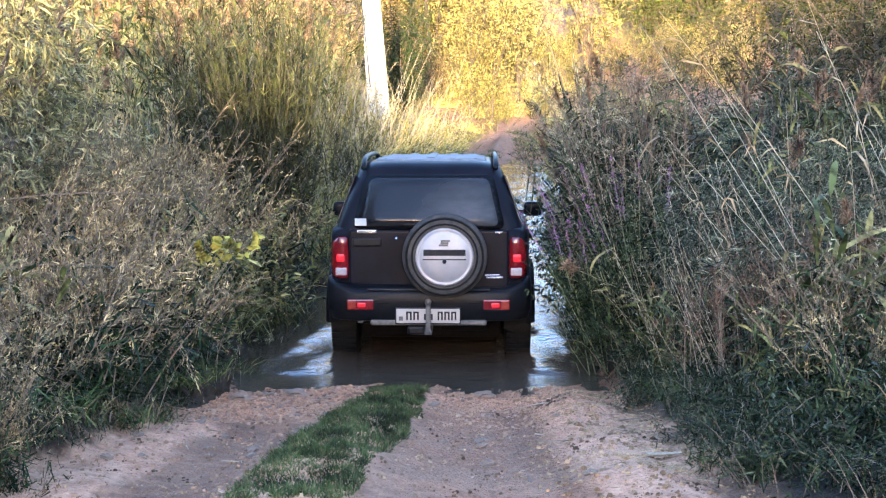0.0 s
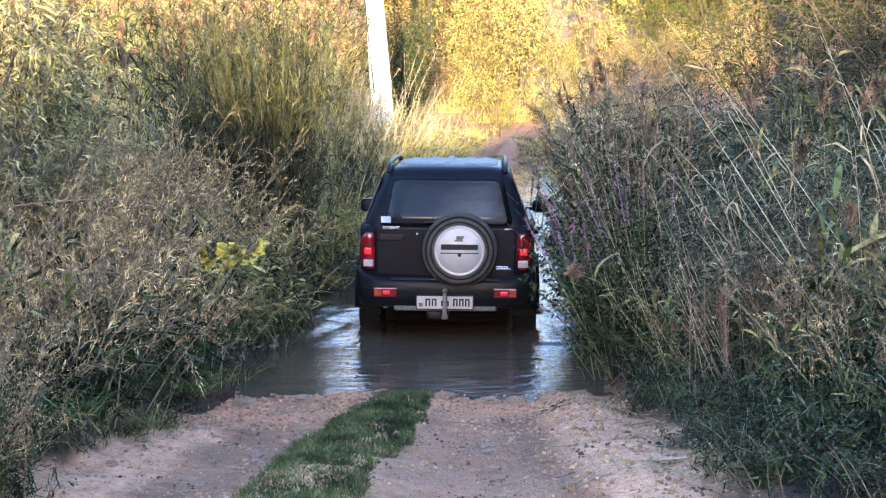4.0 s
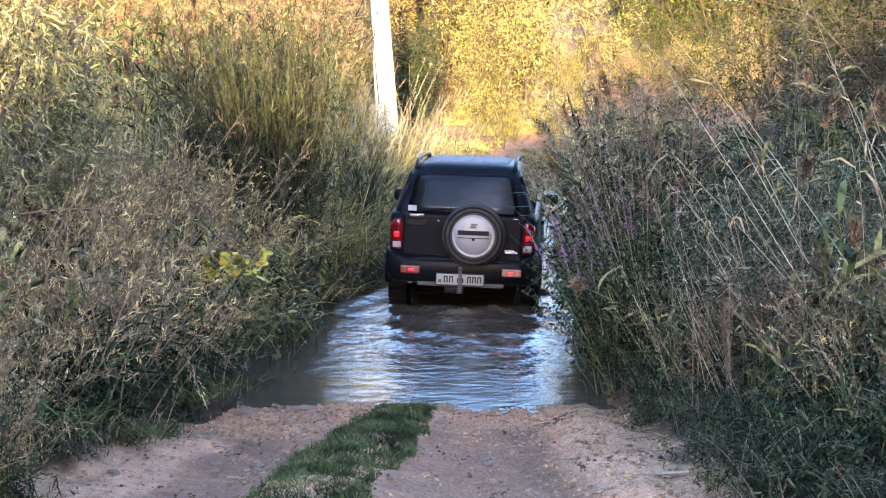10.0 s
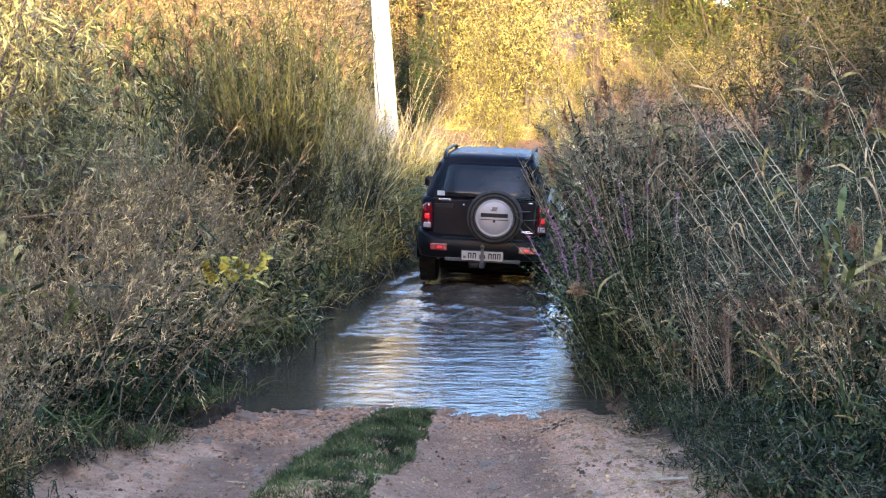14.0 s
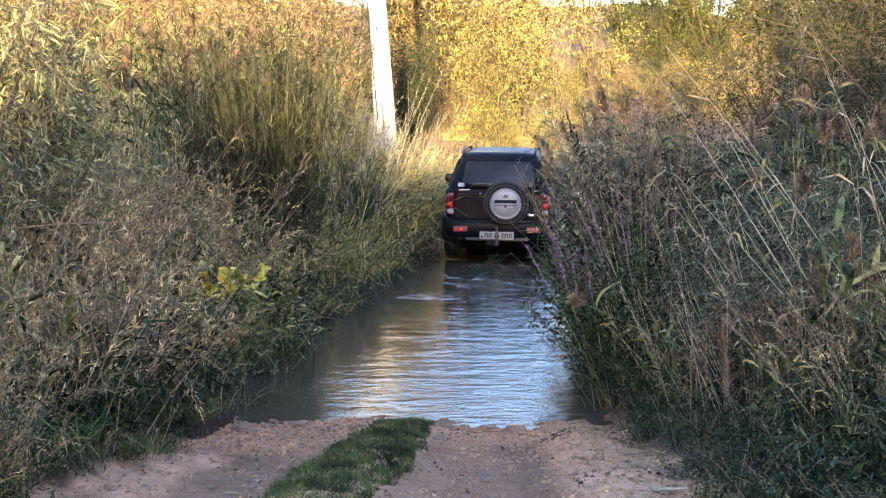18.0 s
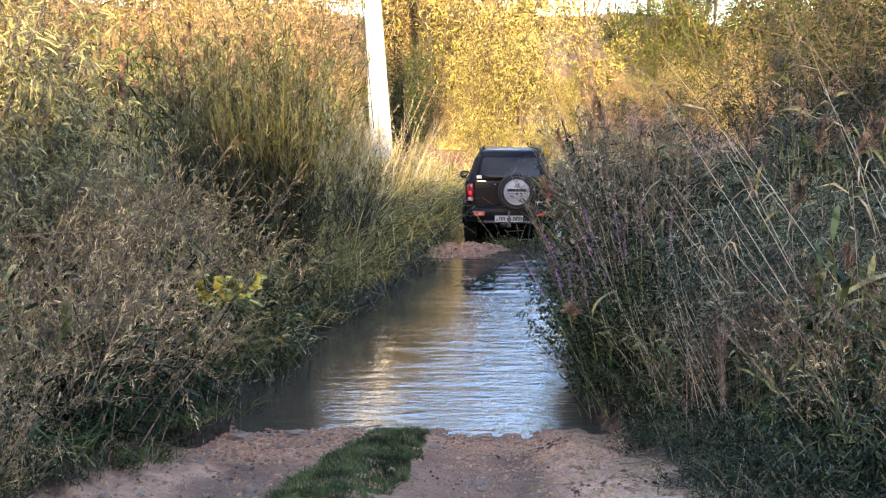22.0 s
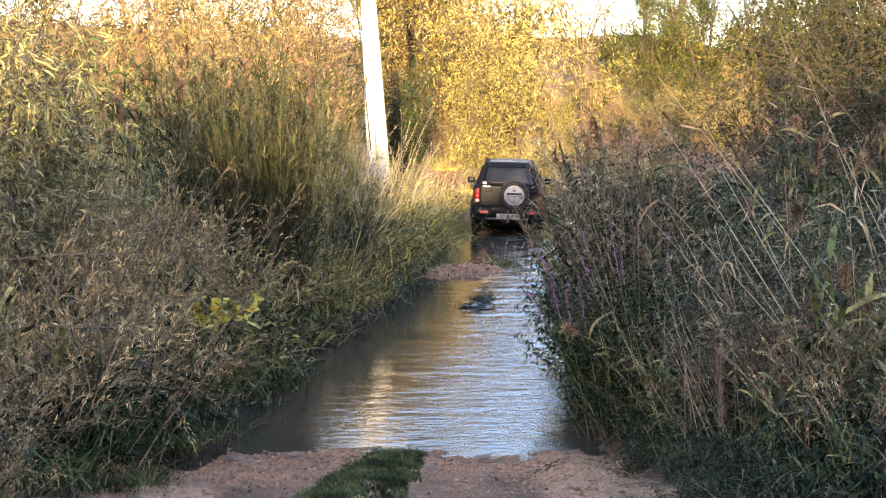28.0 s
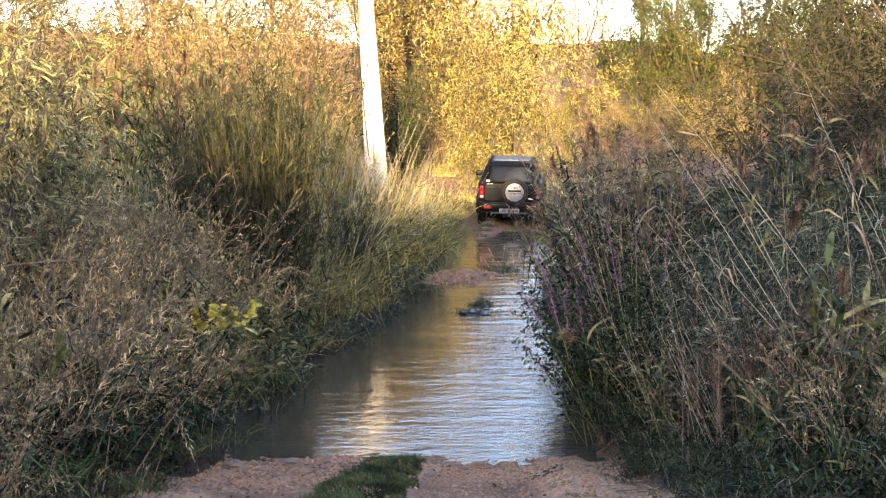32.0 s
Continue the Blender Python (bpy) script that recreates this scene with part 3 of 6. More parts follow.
def leafy(seed, name="willow_shrub", height=3.5, limbs=12, mat=None, leaf_l=0.115, leaf_w=0.015, subs=16, leaves=16, out=0.7, droop=0.3, hang=-0.25,
          label="silvery willow shrub with long narrow leaves", category="shrub", group="", trunk=0.05, segs=2, loose=0.02, core=0):
    """A trunk, limbs that fork into branches, and leaves on each branch."""
    rng = np.random.default_rng(seed)
    ob = thing(name, label, category, group)
    wood, limb, leaf = Soup(), Soup(), Soup()
    tubes(wood, rng, np.array([[0, 0, -0.2]]), np.array([[0.05, 0.03, 1]]), height * 0.45, trunk, 0.0, 5, 0.5, 7)
    s0 = rng.uniform(0.1, 1, limbs)
    P = np.stack([0.02 * s0 * height, 0.012 * s0 * height, -0.2 + s0 * height * 0.45], -1)
    D = unit(spread(rng, limbs, 1, 1.0) * [out, out, 1] + [0, 0, 0.1])
    L, dr = height * rng.uniform(0.35, 0.75, limbs), full(droop, limbs) * rng.uniform(0.3, 1.2, limbs)
    tubes(limb, rng, P, D, L, trunk * 0.4, dr, 5, 0.2, 4)
    i = np.repeat(np.arange(limbs), subs)
    s = rng.uniform(0.2, 1, len(i))
    B = along(P[i], D[i], L[i], dr[i], s)
    BD = unit(D[i] * 0.6 + rng.normal(0, 0.7, (len(i), 3)))
    BL = height * rng.uniform(0.1, 0.22, len(i))
    tubes(limb, rng, B, BD, BL, trunk * 0.09, 0.25, 1, 0.3)
    j = np.repeat(np.arange(len(i)), leaves)
    Q = along(B[j], BD[j], BL[j], 0.25, rng.uniform(0.1, 1.05, len(j)))
    ribbons(leaf, rng, Q + rng.normal(0, loose, Q.shape), BD[j] * 0.5 + rng.normal(0, 0.6, (len(j), 3)) + [0, 0, hang],
            leaf_l * rng.uniform(0.6, 1.25, len(j)), leaf_w * rng.uniform(0.7, 1.25, len(j)), 0.25, segs)
    pieces = [("trunk", wood, BARK, "part"), ("branchwork", limb, BARK), ("crown", leaf, mat or L_WILLOW)]
    # darker core leaves put the crown's inner shade into colour
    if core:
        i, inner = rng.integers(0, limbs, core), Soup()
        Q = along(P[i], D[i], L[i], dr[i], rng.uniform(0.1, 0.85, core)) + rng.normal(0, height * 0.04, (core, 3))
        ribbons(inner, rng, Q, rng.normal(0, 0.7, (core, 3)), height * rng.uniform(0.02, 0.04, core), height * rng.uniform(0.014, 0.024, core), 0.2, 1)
        pieces.append(("inner_foliage", inner, L_INNER_SHADE))
    return settle(ob, pieces)


def loosestrife(seed, stems=9, height=1.1):
    rng = np.random.default_rng(seed)
    ob = thing("loosestrife", "purple loosestrife with flower spikes at the water", "flower", "purple flowers")
    P = np.stack([rng.normal(0, 0.12, stems), rng.normal(0, 0.12, stems), np.full(stems, -0.05)], -1)
    D, L = spread(rng, stems, 1, 0.4), height * rng.uniform(0.7, 1.1, stems)
    leaf = Soup()
    one_by_one("stem", ob, STEM_GREEN, stems, lambda s, k: tubes(s, rng, P[k], D[k], L[k], 0.004, 0.05, 4))
    i = np.repeat(np.arange(stems), 60)
    ribbons(leaf, rng, along(P[i], D[i], L[i], 0.05, rng.uniform(0.1, 0.78, len(i))), rng.normal(0, 0.7, (len(i), 3)) + [0, 0, 0.3], 0.07, 0.016, 0.2, 1)
    settle(ob, [("foliage", leaf, L_DARK)])
    for k in range(stems):
        i = np.repeat(k, 70)
        bloom = Soup()
        ribbons(bloom, rng, along(P[i], D[i], L[i], 0.05, rng.uniform(0.74, 1.02, len(i))), rng.normal(0, 1, (len(i), 3)), 0.016, 0.011, 0, 1)
        part("flower_spike", bloom.mesh("flower_spike", L_PURPLE), L_PURPLE, ob, "purple flower spike")
    return ob


def bramble(seed, canes=16, label="low dark bramble with broad leaves at the track edge", mat=None, size=0.05, per=44):
    rng = np.random.default_rng(seed)
    ob = thing("bramble", label, "bush", "brambles along the track")
    P = np.stack([rng.uniform(-0.28, 0.28, canes), rng.uniform(-0.28, 0.28, canes), np.full(canes, -0.05)], -1)
    D, L, dr = spread(rng, canes, 1, 0.8), rng.uniform(0.3, 0.62, canes), rng.uniform(0.3, 0.6, canes)
    wood, leaf = Soup(), Soup()
    tubes(wood, rng, P, D, L, 0.004, dr, 5)
    i = np.repeat(np.arange(canes), per)
    Q = along(P[i], D[i], L[i], dr[i], rng.uniform(0.1, 1, len(i))) + rng.normal(0, 0.03, (len(i), 3))
    ribbons(leaf, rng, Q, rng.normal(0, 0.7, (len(i), 3)) + [0, 0, 0.1], size * rng.uniform(0.5, 1.3, len(i)), size * 0.6 * rng.uniform(0.6, 1.2, len(i)), 0.3, 1)
    return settle(ob, [("cane_tangle", wood, STEM_BROWN), ("foliage", leaf, mat or L_DARK)])


def herb(seed, stems=26, height=1.0, mat=None, label="leafy green willowherb on the bank", out=0.9, leaf_l=0.08, leaf_w=0.017, per=20):
    """Upright stems that bow outwards, narrow leaves all along them."""
    rng = np.random.default_rng(seed)
    ob = thing("willowherb", label, "herb", "herbs on the banks")
    P = np.stack([rng.normal(0, 0.2, stems), rng.normal(0, 0.2, stems), np.full(stems, -0.08)], -1)
    D, L, dr = spread(rng, stems, 1, out), height * rng.uniform(0.55, 1.12, stems), rng.uniform(0.1, 0.4, stems)
    wood, leaf = Soup(), Soup()
    tubes(wood, rng, P, D, L, 0.0028, dr, 4)
    i = np.repeat(np.arange(stems), per)
    u = np.tile(np.linspace(0.12, 1.0, per), stems)
    Q = along(P[i], D[i], L[i], dr[i], u)
    ribbons(leaf, rng, Q, D[i] * 0.5 + rng.normal(0, 0.6, (len(i), 3)) + [0, 0, 0.1], leaf_l * rng.uniform(0.6, 1.3, len(i)) * (1.15 - 0.5 * u), leaf_w * rng.uniform(0.7, 1.25, len(i)), 0.35, 2)
    return settle(ob, [("stem_tangle", wood, STEM_GREEN), ("foliage", leaf, mat or L_HERB)])


def dry_stalks(seed, n=8, length=2.1, lean=(-0.5, 0.0), r=0.0036):
    rng = np.random.default_rng(seed)
    ob = thing("dry_stalks", "bleached dry reed stalks leaning out of the bushes", "stalks", "dry stalks in the bushes")
    P = np.stack([rng.normal(0, 0.15, n), rng.normal(0, 0.2, n), np.full(n, -0.1)], -1)
    D = unit(np.array([lean[0], lean[1], 1.0]) + rng.normal(0, 0.22, (n, 3)))
    L, dr = length * rng.uniform(0.55, 1.1, n), rng.uniform(-0.02, 0.09, n)
    for k in range(n):
        wood = Soup()
        tubes(wood, rng, P[k:k + 1], D[k:k + 1], L[k:k + 1], r, dr[k:k + 1], 5, 0.4, 4)
        st = part("stalk", wood.mesh("stalk", STRAW), STRAW, ob)
        i = np.repeat(k, 4)
        leaf = Soup()
        ribbons(leaf, rng, along(P[i], D[i], L[i], dr[i], rng.uniform(0.3, 1, len(i))), D[i] + rng.normal(0, 0.4, (len(i), 3)), rng.uniform(0.1, 0.3, len(i)), 0.012, 0.9, 3)
        tagged(part("dead_foliage", leaf.mesh("dead_foliage", L_DEAD), L_DEAD, st), kind="stuff")
    return ob


used = set()


def plant(kinds, x, y, scale=1.0, turn=None, z=None, tilt=(0, 0)):
    """Sets one of the plants down on the ground: the first time the plant itself, then copies."""
    ob = kinds[plant.count % len(kinds)]
    plant.count += 1
    rz = plant.rng.uniform(0, 360) if turn is None else turn
    m = pose(x, y, gz(x, y) if z is None else z, tilt[0], tilt[1], rz) @ Matrix.Scale(scale, 4)
    if ob in used:
        return copy_thing(ob, m)
    used.add(ob)
    ob.matrix_basis = m
    return ob


plant.count, plant.rng = 0, random.Random(7)


def scatter(kinds, n, ya, yb, offset, side, size=(0.8, 1.2), z=None):
    """n plants along a bank between ya and yb, offset metres off the edge of the track."""
    for _ in range(n):
        y = plant.rng.uniform(ya, yb)
        edge = np.interp(y, LEFT_Y, LEFT_X) if side < 0 else np.interp(y, RIGHT_Y, RIGHT_X)
        x = float(edge) + side * plant.rng.uniform(*offset)
        plant(kinds, x, y, plant.rng.uniform(*size), z=z)


MUG = [mugwort(i) for i in range(1, 6)]
MUGP = [mugwort(i, "pale", 22, 1.75, (-0.32, 0), "tall mugwort with pale seed sprays leaning over the track") for i in range(11, 15)]
REED = [reed(i) for i in range(21, 25)]
REED_LOW = [reed(i, 6, 1.4, 0.2, 0.5, "short green reeds with broad blades", 0.036, 0.5) for i in range(25, 28)]
EDGE = [mugwort(i, "pale", 26, 2.0, (-0.06, 0), "tall dark weeds with pale seed sprays over the water", 0.34, 28, 0.75) for i in (15, 16, 17)]
PLUMED = [reed(i, 9, 3.0, 0.9, 0.3, "tall reeds with brown feathery plumes") for i in (18, 19)]
REED_BROAD = [reed(i, 4, 1.9, 0.25, 0.3, "single tall reeds with broad green blades", 0.05, 0.5, None, 12) for i in (28, 29)]
GRASS = [grass(i) for i in range(31, 36)]
GRASS_TALL = [grass(i, 170, 1.45, 1.0, L_REEDY, "tall yellow-green reed grass over the water", 0.26, 8, 0.017) for i in (39, 40, 43)]
GRASS_LOW = [grass(i, 150, 0.42, 1.1, L_TUFT, "tuft of dark green grass", 0.14, 2, 0.011) for i in range(36, 39)]
GRASS_DRY = [grass(i, 150, 1.3, 1.3, L_GOLD, "tall sunlit golden grass", 0.3, 20, 0.02) for i in range(44, 47)]
HERB = [herb(i) for i in (131, 132, 133)]
DOCK = [mugwort(i, "dead", 9, 1.25, (-0.05, 0), "dead red-brown dock stems among the weeds", 0.22, 4, 0.3) for i in (151, 152)]
HERB_BROAD = [herb(i, 12, 0.9, L_BROAD, "dark green weeds with broad pointed leaves", 0.4, 0.15, 0.032, 12) for i in (136, 137)]
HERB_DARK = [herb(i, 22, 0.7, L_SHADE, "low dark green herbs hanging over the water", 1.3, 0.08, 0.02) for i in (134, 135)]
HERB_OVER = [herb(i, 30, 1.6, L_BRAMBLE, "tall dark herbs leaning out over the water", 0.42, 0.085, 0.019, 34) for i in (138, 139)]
TAM = [tamarisk(i) for i in range(41, 43)]
WILLOW = [leafy(51), leafy(52)]
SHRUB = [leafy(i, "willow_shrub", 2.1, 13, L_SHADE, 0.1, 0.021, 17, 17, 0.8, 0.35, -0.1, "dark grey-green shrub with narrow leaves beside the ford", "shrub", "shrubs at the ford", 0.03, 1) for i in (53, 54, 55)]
TREE_GREEN = [leafy(i, "green_tree", 6.0, 20, L_GREEN, 0.11, 0.066, 20, 18, 0.75, 0.2, -0.1, "leafy green tree behind the golden bushes", "tree", "", 0.1, 1, 0.1, 700) for i in (56, 57)]
DROOP = [reed(58, 1, 1.5, 1.0, 0.05, "single reed bent over the water with a brown plume", 0.03, 0.3, None, 7), reed(59, 1, 1.4, 1.0, 0.05, "single reed bent over the water with a brown plume", 0.03, 0.3, None, 7)]
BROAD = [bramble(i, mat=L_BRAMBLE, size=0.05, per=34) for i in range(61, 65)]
STRIFE = [loosestrife(i) for i in range(71, 73)]
DRY = [dry_stalks(i) for i in range(81, 84)]
DRY_UP = [dry_stalks(i, 6, 1.8, (-0.33, 0), 0.0026) for i in range(84, 86)]
SLOPE = "bushes on the far slope"
BUSH_GOLD = [leafy(i, "golden_bush", 4.5, 16, L_GOLD, 0.06, 0.034, 15, 25, 0.9, 0.3, -0.1, "sunlit golden bush on the far slope", "bush", SLOPE, 0.04, 1, 0.08, 900) for i in range(91, 94)]
BUSH_OLIVE = [leafy(i, "olive_bush", 4.5, 16, L_OLIVE, 0.06, 0.034, 15, 25, 0.8, 0.25, -0.05, "sunlit olive-green bush on the far slope", "bush", SLOPE, 0.04, 1, 0.08, 900) for i in range(94, 97)]
BUSH_RUST = [leafy(i, "rusty_bush", 4.2, 16, L_RUST, 0.08, 0.034, 16, 18, 0.8, 0.2, 0.1, "rust-brown half-bare bush on the far slope", "bush", SLOPE, 0.035, 1, 0.06, 450) for i in range(97, 99)]
TREE_DARK = [leafy(99, "dark_tree", 6.0, 20, L_FOREST, 0.15, 0.09, 20, 18, 0.7, 0.15, 0, "dark green tree behind the sunlit bushes, twice filling a shaded hollow", "tree", "", 0.12, 1, 0.1, 700)]
TREE_LIT = [leafy(i, "willow_tree", 5.0, 20, L_HEDGE, 0.078, 0.033, 26, 16, 0.8, 0.3, -0.1, "dark olive leafy tree catching the low sun", "tree", "", 0.05, 1) for i in (101, 102)]
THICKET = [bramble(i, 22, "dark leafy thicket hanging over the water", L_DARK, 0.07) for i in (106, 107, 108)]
SAPLING = [herb(105, 5, 0.45, L_YELLOW, "young plant with broad yellow-green leaves among the mugwort", 0.5, 0.13, 0.1, 14)]

# the left bank
plant.rng = random.Random(21)
scatter(MUG, 22, 7.0, 10.5, (0.3, 1.2), -1, (0.8, 1.15))
scatter(MUG, 20, 8.0, 12.2, (1.0, 2.4), -1, (1.2, 1.55))
scatter(GRASS_LOW, 22, 5.2, 9.5, (-0.02, 0.6), -1, (0.6, 1.1))
scatter(BROAD, 12, 5.0, 9.8, (0.3, 1.4), -1)
scatter(MUG, 13, 5.3, 7.4, (0.15, 1.0), -1, (0.55, 0.85))
scatter(MUG, 7, 4.9, 6.3, (-0.05, 0.35), -1, (0.35, 0.55))
scatter(BROAD, 12, 5.0, 8.6, (-0.05, 0.3), -1, (0.4, 0.7))
scatter(GRASS_LOW, 14, 9.8, 14, (0.0, 0.4), -1, (0.9, 1.4))
scatter(GRASS, 44, 11.5, 27, (0.15, 1.3), -1, (0.75, 1.15))
scatter(HERB, 46, 11.0, 27, (0.12, 1.2), -1, (0.8, 1.25))
scatter(HERB_DARK, 34, 10.0, 27, (0.0, 0.35), -1, (0.7, 1.1))
scatter(GRASS, 14, 29, 38, (0.0, 1.5), -1, (0.9, 1.3))
scatter(GRASS_TALL, 26, 15.5, 29, (0.35, 1.4), -1, (0.8, 1.1))
scatter(GRASS_TALL, 10, 22, 30, (0.35, 1.0), -1, (0.7, 0.95))
scatter(GRASS_TALL, 16, 18, 25.5, (0.6, 1.8), -1, (1.5, 1.85))
scatter(GRASS, 28, 14, 30, (1.0, 3.2), -1, (0.9, 1.4))
scatter(REED, 26, 13, 24, (1.8, 5.0), -1, (0.8, 1.1))
scatter(REED, 22, 19, 31, (2.2, 7.5), -1, (0.9, 1.2))
for x, y, s in ((-1.8, 14.3, 1.3), (-2.15, 14.6, 1.42), (-1.2, 18.5, 0.5)):
    plant(TAM, x, y, s)
for x, y, s in ((-3.2, 9.2, 0.9), (-3.6, 9.9, 1.1), (-3.25, 8.6, 0.82), (-3.35, 10.4, 0.85), (-3.7, 10.9, 1.2)):
    plant(WILLOW, x, y, s)
for x, y, s in ((-3.5, 15.6, 1.75), (-3.1, 15.9, 1.6), (-3.9, 16.2, 1.8), (-2.8, 15.4, 1.4), (-3.3, 15.1, 1.45), (-3.75, 15.4, 1.6)):
    plant(GRASS_TALL, x, y, s)
plant(SAPLING, -1.22, 7.95, 0.65, z=1.25)
scatter(MUG, 22, 11.0, 13.8, (0.35, 2.2), -1, (1.15, 1.5))
scatter(HERB, 22, 10.6, 14.0, (0.25, 1.2), -1, (1.1, 1.5))
plant(DRY, -2.15, 8.0, 0.26, 0, gz(-2.15, 8.0) + 0.2, (0, 108))
for x, y, s in ((-2.5, 7.3, 0.6), (-2.9, 8.0, 0.75)):
    plant(REED_BROAD, x, y, s)
for x, y, s in ((-1.9, 25.2, 1.1), (-1.45, 25.6, 1.1), (-1.0, 25.0, 0.95), (-0.75, 25.9, 1.0), (-1.3, 24.4, 0.9), (-0.5, 26.5, 0.9)):
    plant(GRASS, x, y, s * 1.35)
for k, (x, y, s) in enumerate(((-1.75, 25.6, 0.46), (-1.2, 25.7, 0.44), (-2.3, 25.2, 0.42), (-1.5, 25.0, 0.42), (-0.95, 25.3, 0.36))):
    plant((BUSH_OLIVE, BUSH_GOLD)[k % 2], x, y, s)
for x, y, z, length in ((-3.1, 8.2, 1.55, 1.7), (-2.9, 7.6, 1.2, 1.2)):
    soup = Soup()
    tubes(soup, np.random.default_rng(161), np.zeros((1, 3)), np.array([[1.0, 0.1, 0.22]]), length, 0.007, 0.2, 8, 0.3, 5)
    thing("bare_cane", "bare brown cane arching over the mugwort", "cane", "bare canes on the bank", at=(x, y, z), data=soup.mesh("bare_cane", STEM_BROWN))
scatter(STRIFE, 2, 12.4, 14.5, (0.3, 1.0), -1, (0.8, 1.0))

# the right bank
plant.rng = random.Random(22)
scatter(MUGP, 18, 6.4, 9.6, (0.8, 2.8), 1, (0.75, 1.05))
scatter(BROAD, 26, 9.3, 11.4, (0.35, 1.0), 1, (0.9, 1.4))
scatter(MUG, 7, 5.8, 9.5, (0.9, 2.2), 1, (0.7, 1.0))
scatter(BROAD, 44, 5.4, 10.5, (0.4, 1.6), 1)
scatter(BROAD, 18, 4.7, 6.4, (0.25, 2.2), 1)
for x, y in ((-1.78, 9.0), (-1.74, 9.4), (-1.8, 9.75), (-1.85, 8.6)):
    plant(BROAD, x, y, 0.6)
scatter(REED, 5, 8.5, 13, (1.2, 3.5), 1, (0.7, 0.9))
scatter(REED, 1, 8.2, 10, (1.8, 2.8), 1, (0.85, 0.95))
scatter(SHRUB, 9, 8.0, 10.4, (0.9, 2.8), 1, (0.75, 1.0))
scatter(HERB_BROAD, 9, 5.2, 9.6, (0.8, 1.8), 1, (0.5, 0.8))
scatter(HERB_BROAD, 8, 8.0, 11.5, (1.2, 2.4), 1, (1.1, 1.4))
for x, y, s in ((2.0, 7.5, 1.0), (2.15, 7.2, 1.1), (1.85, 8.0, 0.9), (2.3, 7.9, 1.15)):
    plant(DOCK, x, y, s)
scatter(REED_LOW, 5, 6.5, 9.5, (1.0, 2.0), 1, (0.6, 0.85))
for x, y, s in ((2.05, 6.0, 0.38), (2.12, 5.7, 0.36), (2.0, 6.3, 0.42)):
    plant(REED_LOW, x, y, s)
scatter(DRY, 28, 7.5, 11.5, (0.6, 2.6), 1, (0.6, 1.0))
scatter(DRY_UP, 7, 6.8, 9.5, (1.1, 2.2), 1, (0.9, 1.4))
for x, y, s in ((1.52, 10.0, 1.72), (1.58, 10.3, 1.68)):
    plant(STRIFE, x, y, s, 0, tilt=(0, -17))
for x, y, s in ((1.6, 10.1, 0.95), (1.66, 10.4, 1.0), (1.7, 10.7, 1.05), (1.62, 10.9, 1.0), (1.72, 11.2, 1.1), (1.75, 11.5, 1.1), (1.8, 10.0, 1.05)):
    plant(HERB_OVER, x, y, s, 0, tilt=(0, -24))
for k in range(13):
    y = 11.1 + 0.22 * k
    plant(EDGE, float(np.interp(y, RIGHT_Y, RIGHT_X)) + (0.55, 0.8, 0.66)[k % 3], y, plant.rng.uniform(1.05, 1.2) + 0.04 * k / 3, 0, tilt=(0, -6))
for x, y, s in ((2.1, 12.4, 0.8), (2.1, 13.3, 0.8)):
    plant(REED, x, y, s, tilt=(0, -9))
for x, y, s in ((2.4, 7.4, 1.05), (2.5, 7.0, 0.98), (2.2, 7.35, 0.9), (2.55, 7.9, 1.05), (1.92, 7.2, 0.58), (2.1, 6.9, 0.62)):
    plant(REED_BROAD, x, y, s)
for x, y, s in ((1.98, 11.2, 1.15), (2.02, 12.0, 1.25), (2.1, 12.8, 1.2), (2.0, 10.4, 1.0), (1.95, 12.4, 1.2), (2.6, 11.5, 1.1), (2.8, 12.4, 1.15), (2.25, 13.6, 1.0), (3.2, 11.2, 1.2), (3.6, 12.4, 1.3)):
    plant(SHRUB, x, y, s)
for x, y, s in ((2.7, 10.6, 1.45), (3.3, 11.6, 1.5), (3.9, 10.8, 1.55), (2.9, 12.6, 1.45), (4.3, 12.0, 1.6), (3.2, 9.6, 1.35), (3.7, 9.0, 1.3)):
    plant(SHRUB, x, y, s)
for x, y, s, q in ((1.85, 9.6, 0.9, -66), (1.95, 10.2, 0.85, -54)):
    plant(DROOP, x, y, s, 0, 0.7, (0, q))
for x, y, s in ((1.75, 12.3, 0.82), (1.9, 12.9, 0.85), (2.3, 12.2, 0.82)):
    plant(PLUMED, x, y, s, tilt=(0, -8))
scatter(PLUMED, 7, 10.2, 13.5, (1.2, 3.2), 1, (0.8, 1.0))
scatter(GRASS, 40, 13, 34, (0.1, 1.4), 1, (0.7, 1.2))
scatter(REED, 5, 14, 26, (1.2, 4), 1, (0.7, 0.9))
# dark-leaved thickets also paint the shadow under the overhanging bank
for k in range(14):
    y = plant.rng.uniform(9.7, 11.2)
    plant(THICKET, float(np.interp(y, RIGHT_Y, RIGHT_X)) + plant.rng.uniform(0.42, 0.8), y, plant.rng.uniform(0.8, 1.2))
for k in range(16):
    y = plant.rng.uniform(10.2, 13.8)
    plant(THICKET, float(np.interp(y, RIGHT_Y, RIGHT_X)) + plant.rng.uniform(0.65, 1.4), y, plant.rng.uniform(0.8, 1.2))
scatter(BROAD, 18, 5.4, 8.6, (0.14, 0.45), 1, (0.5, 0.8))
scatter(GRASS_LOW, 8, 5.4, 8.8, (0.1, 0.4), 1, (0.5, 0.8))
for k in range(10):
    y = 8.1 + 0.24 * k
    plant(DRY, float(np.interp(y, RIGHT_Y, RIGHT_X)) + 0.5 + 0.6 * plant.rng.random(), y, plant.rng.uniform(0.7, 1.05), plant.rng.uniform(-35, 35))
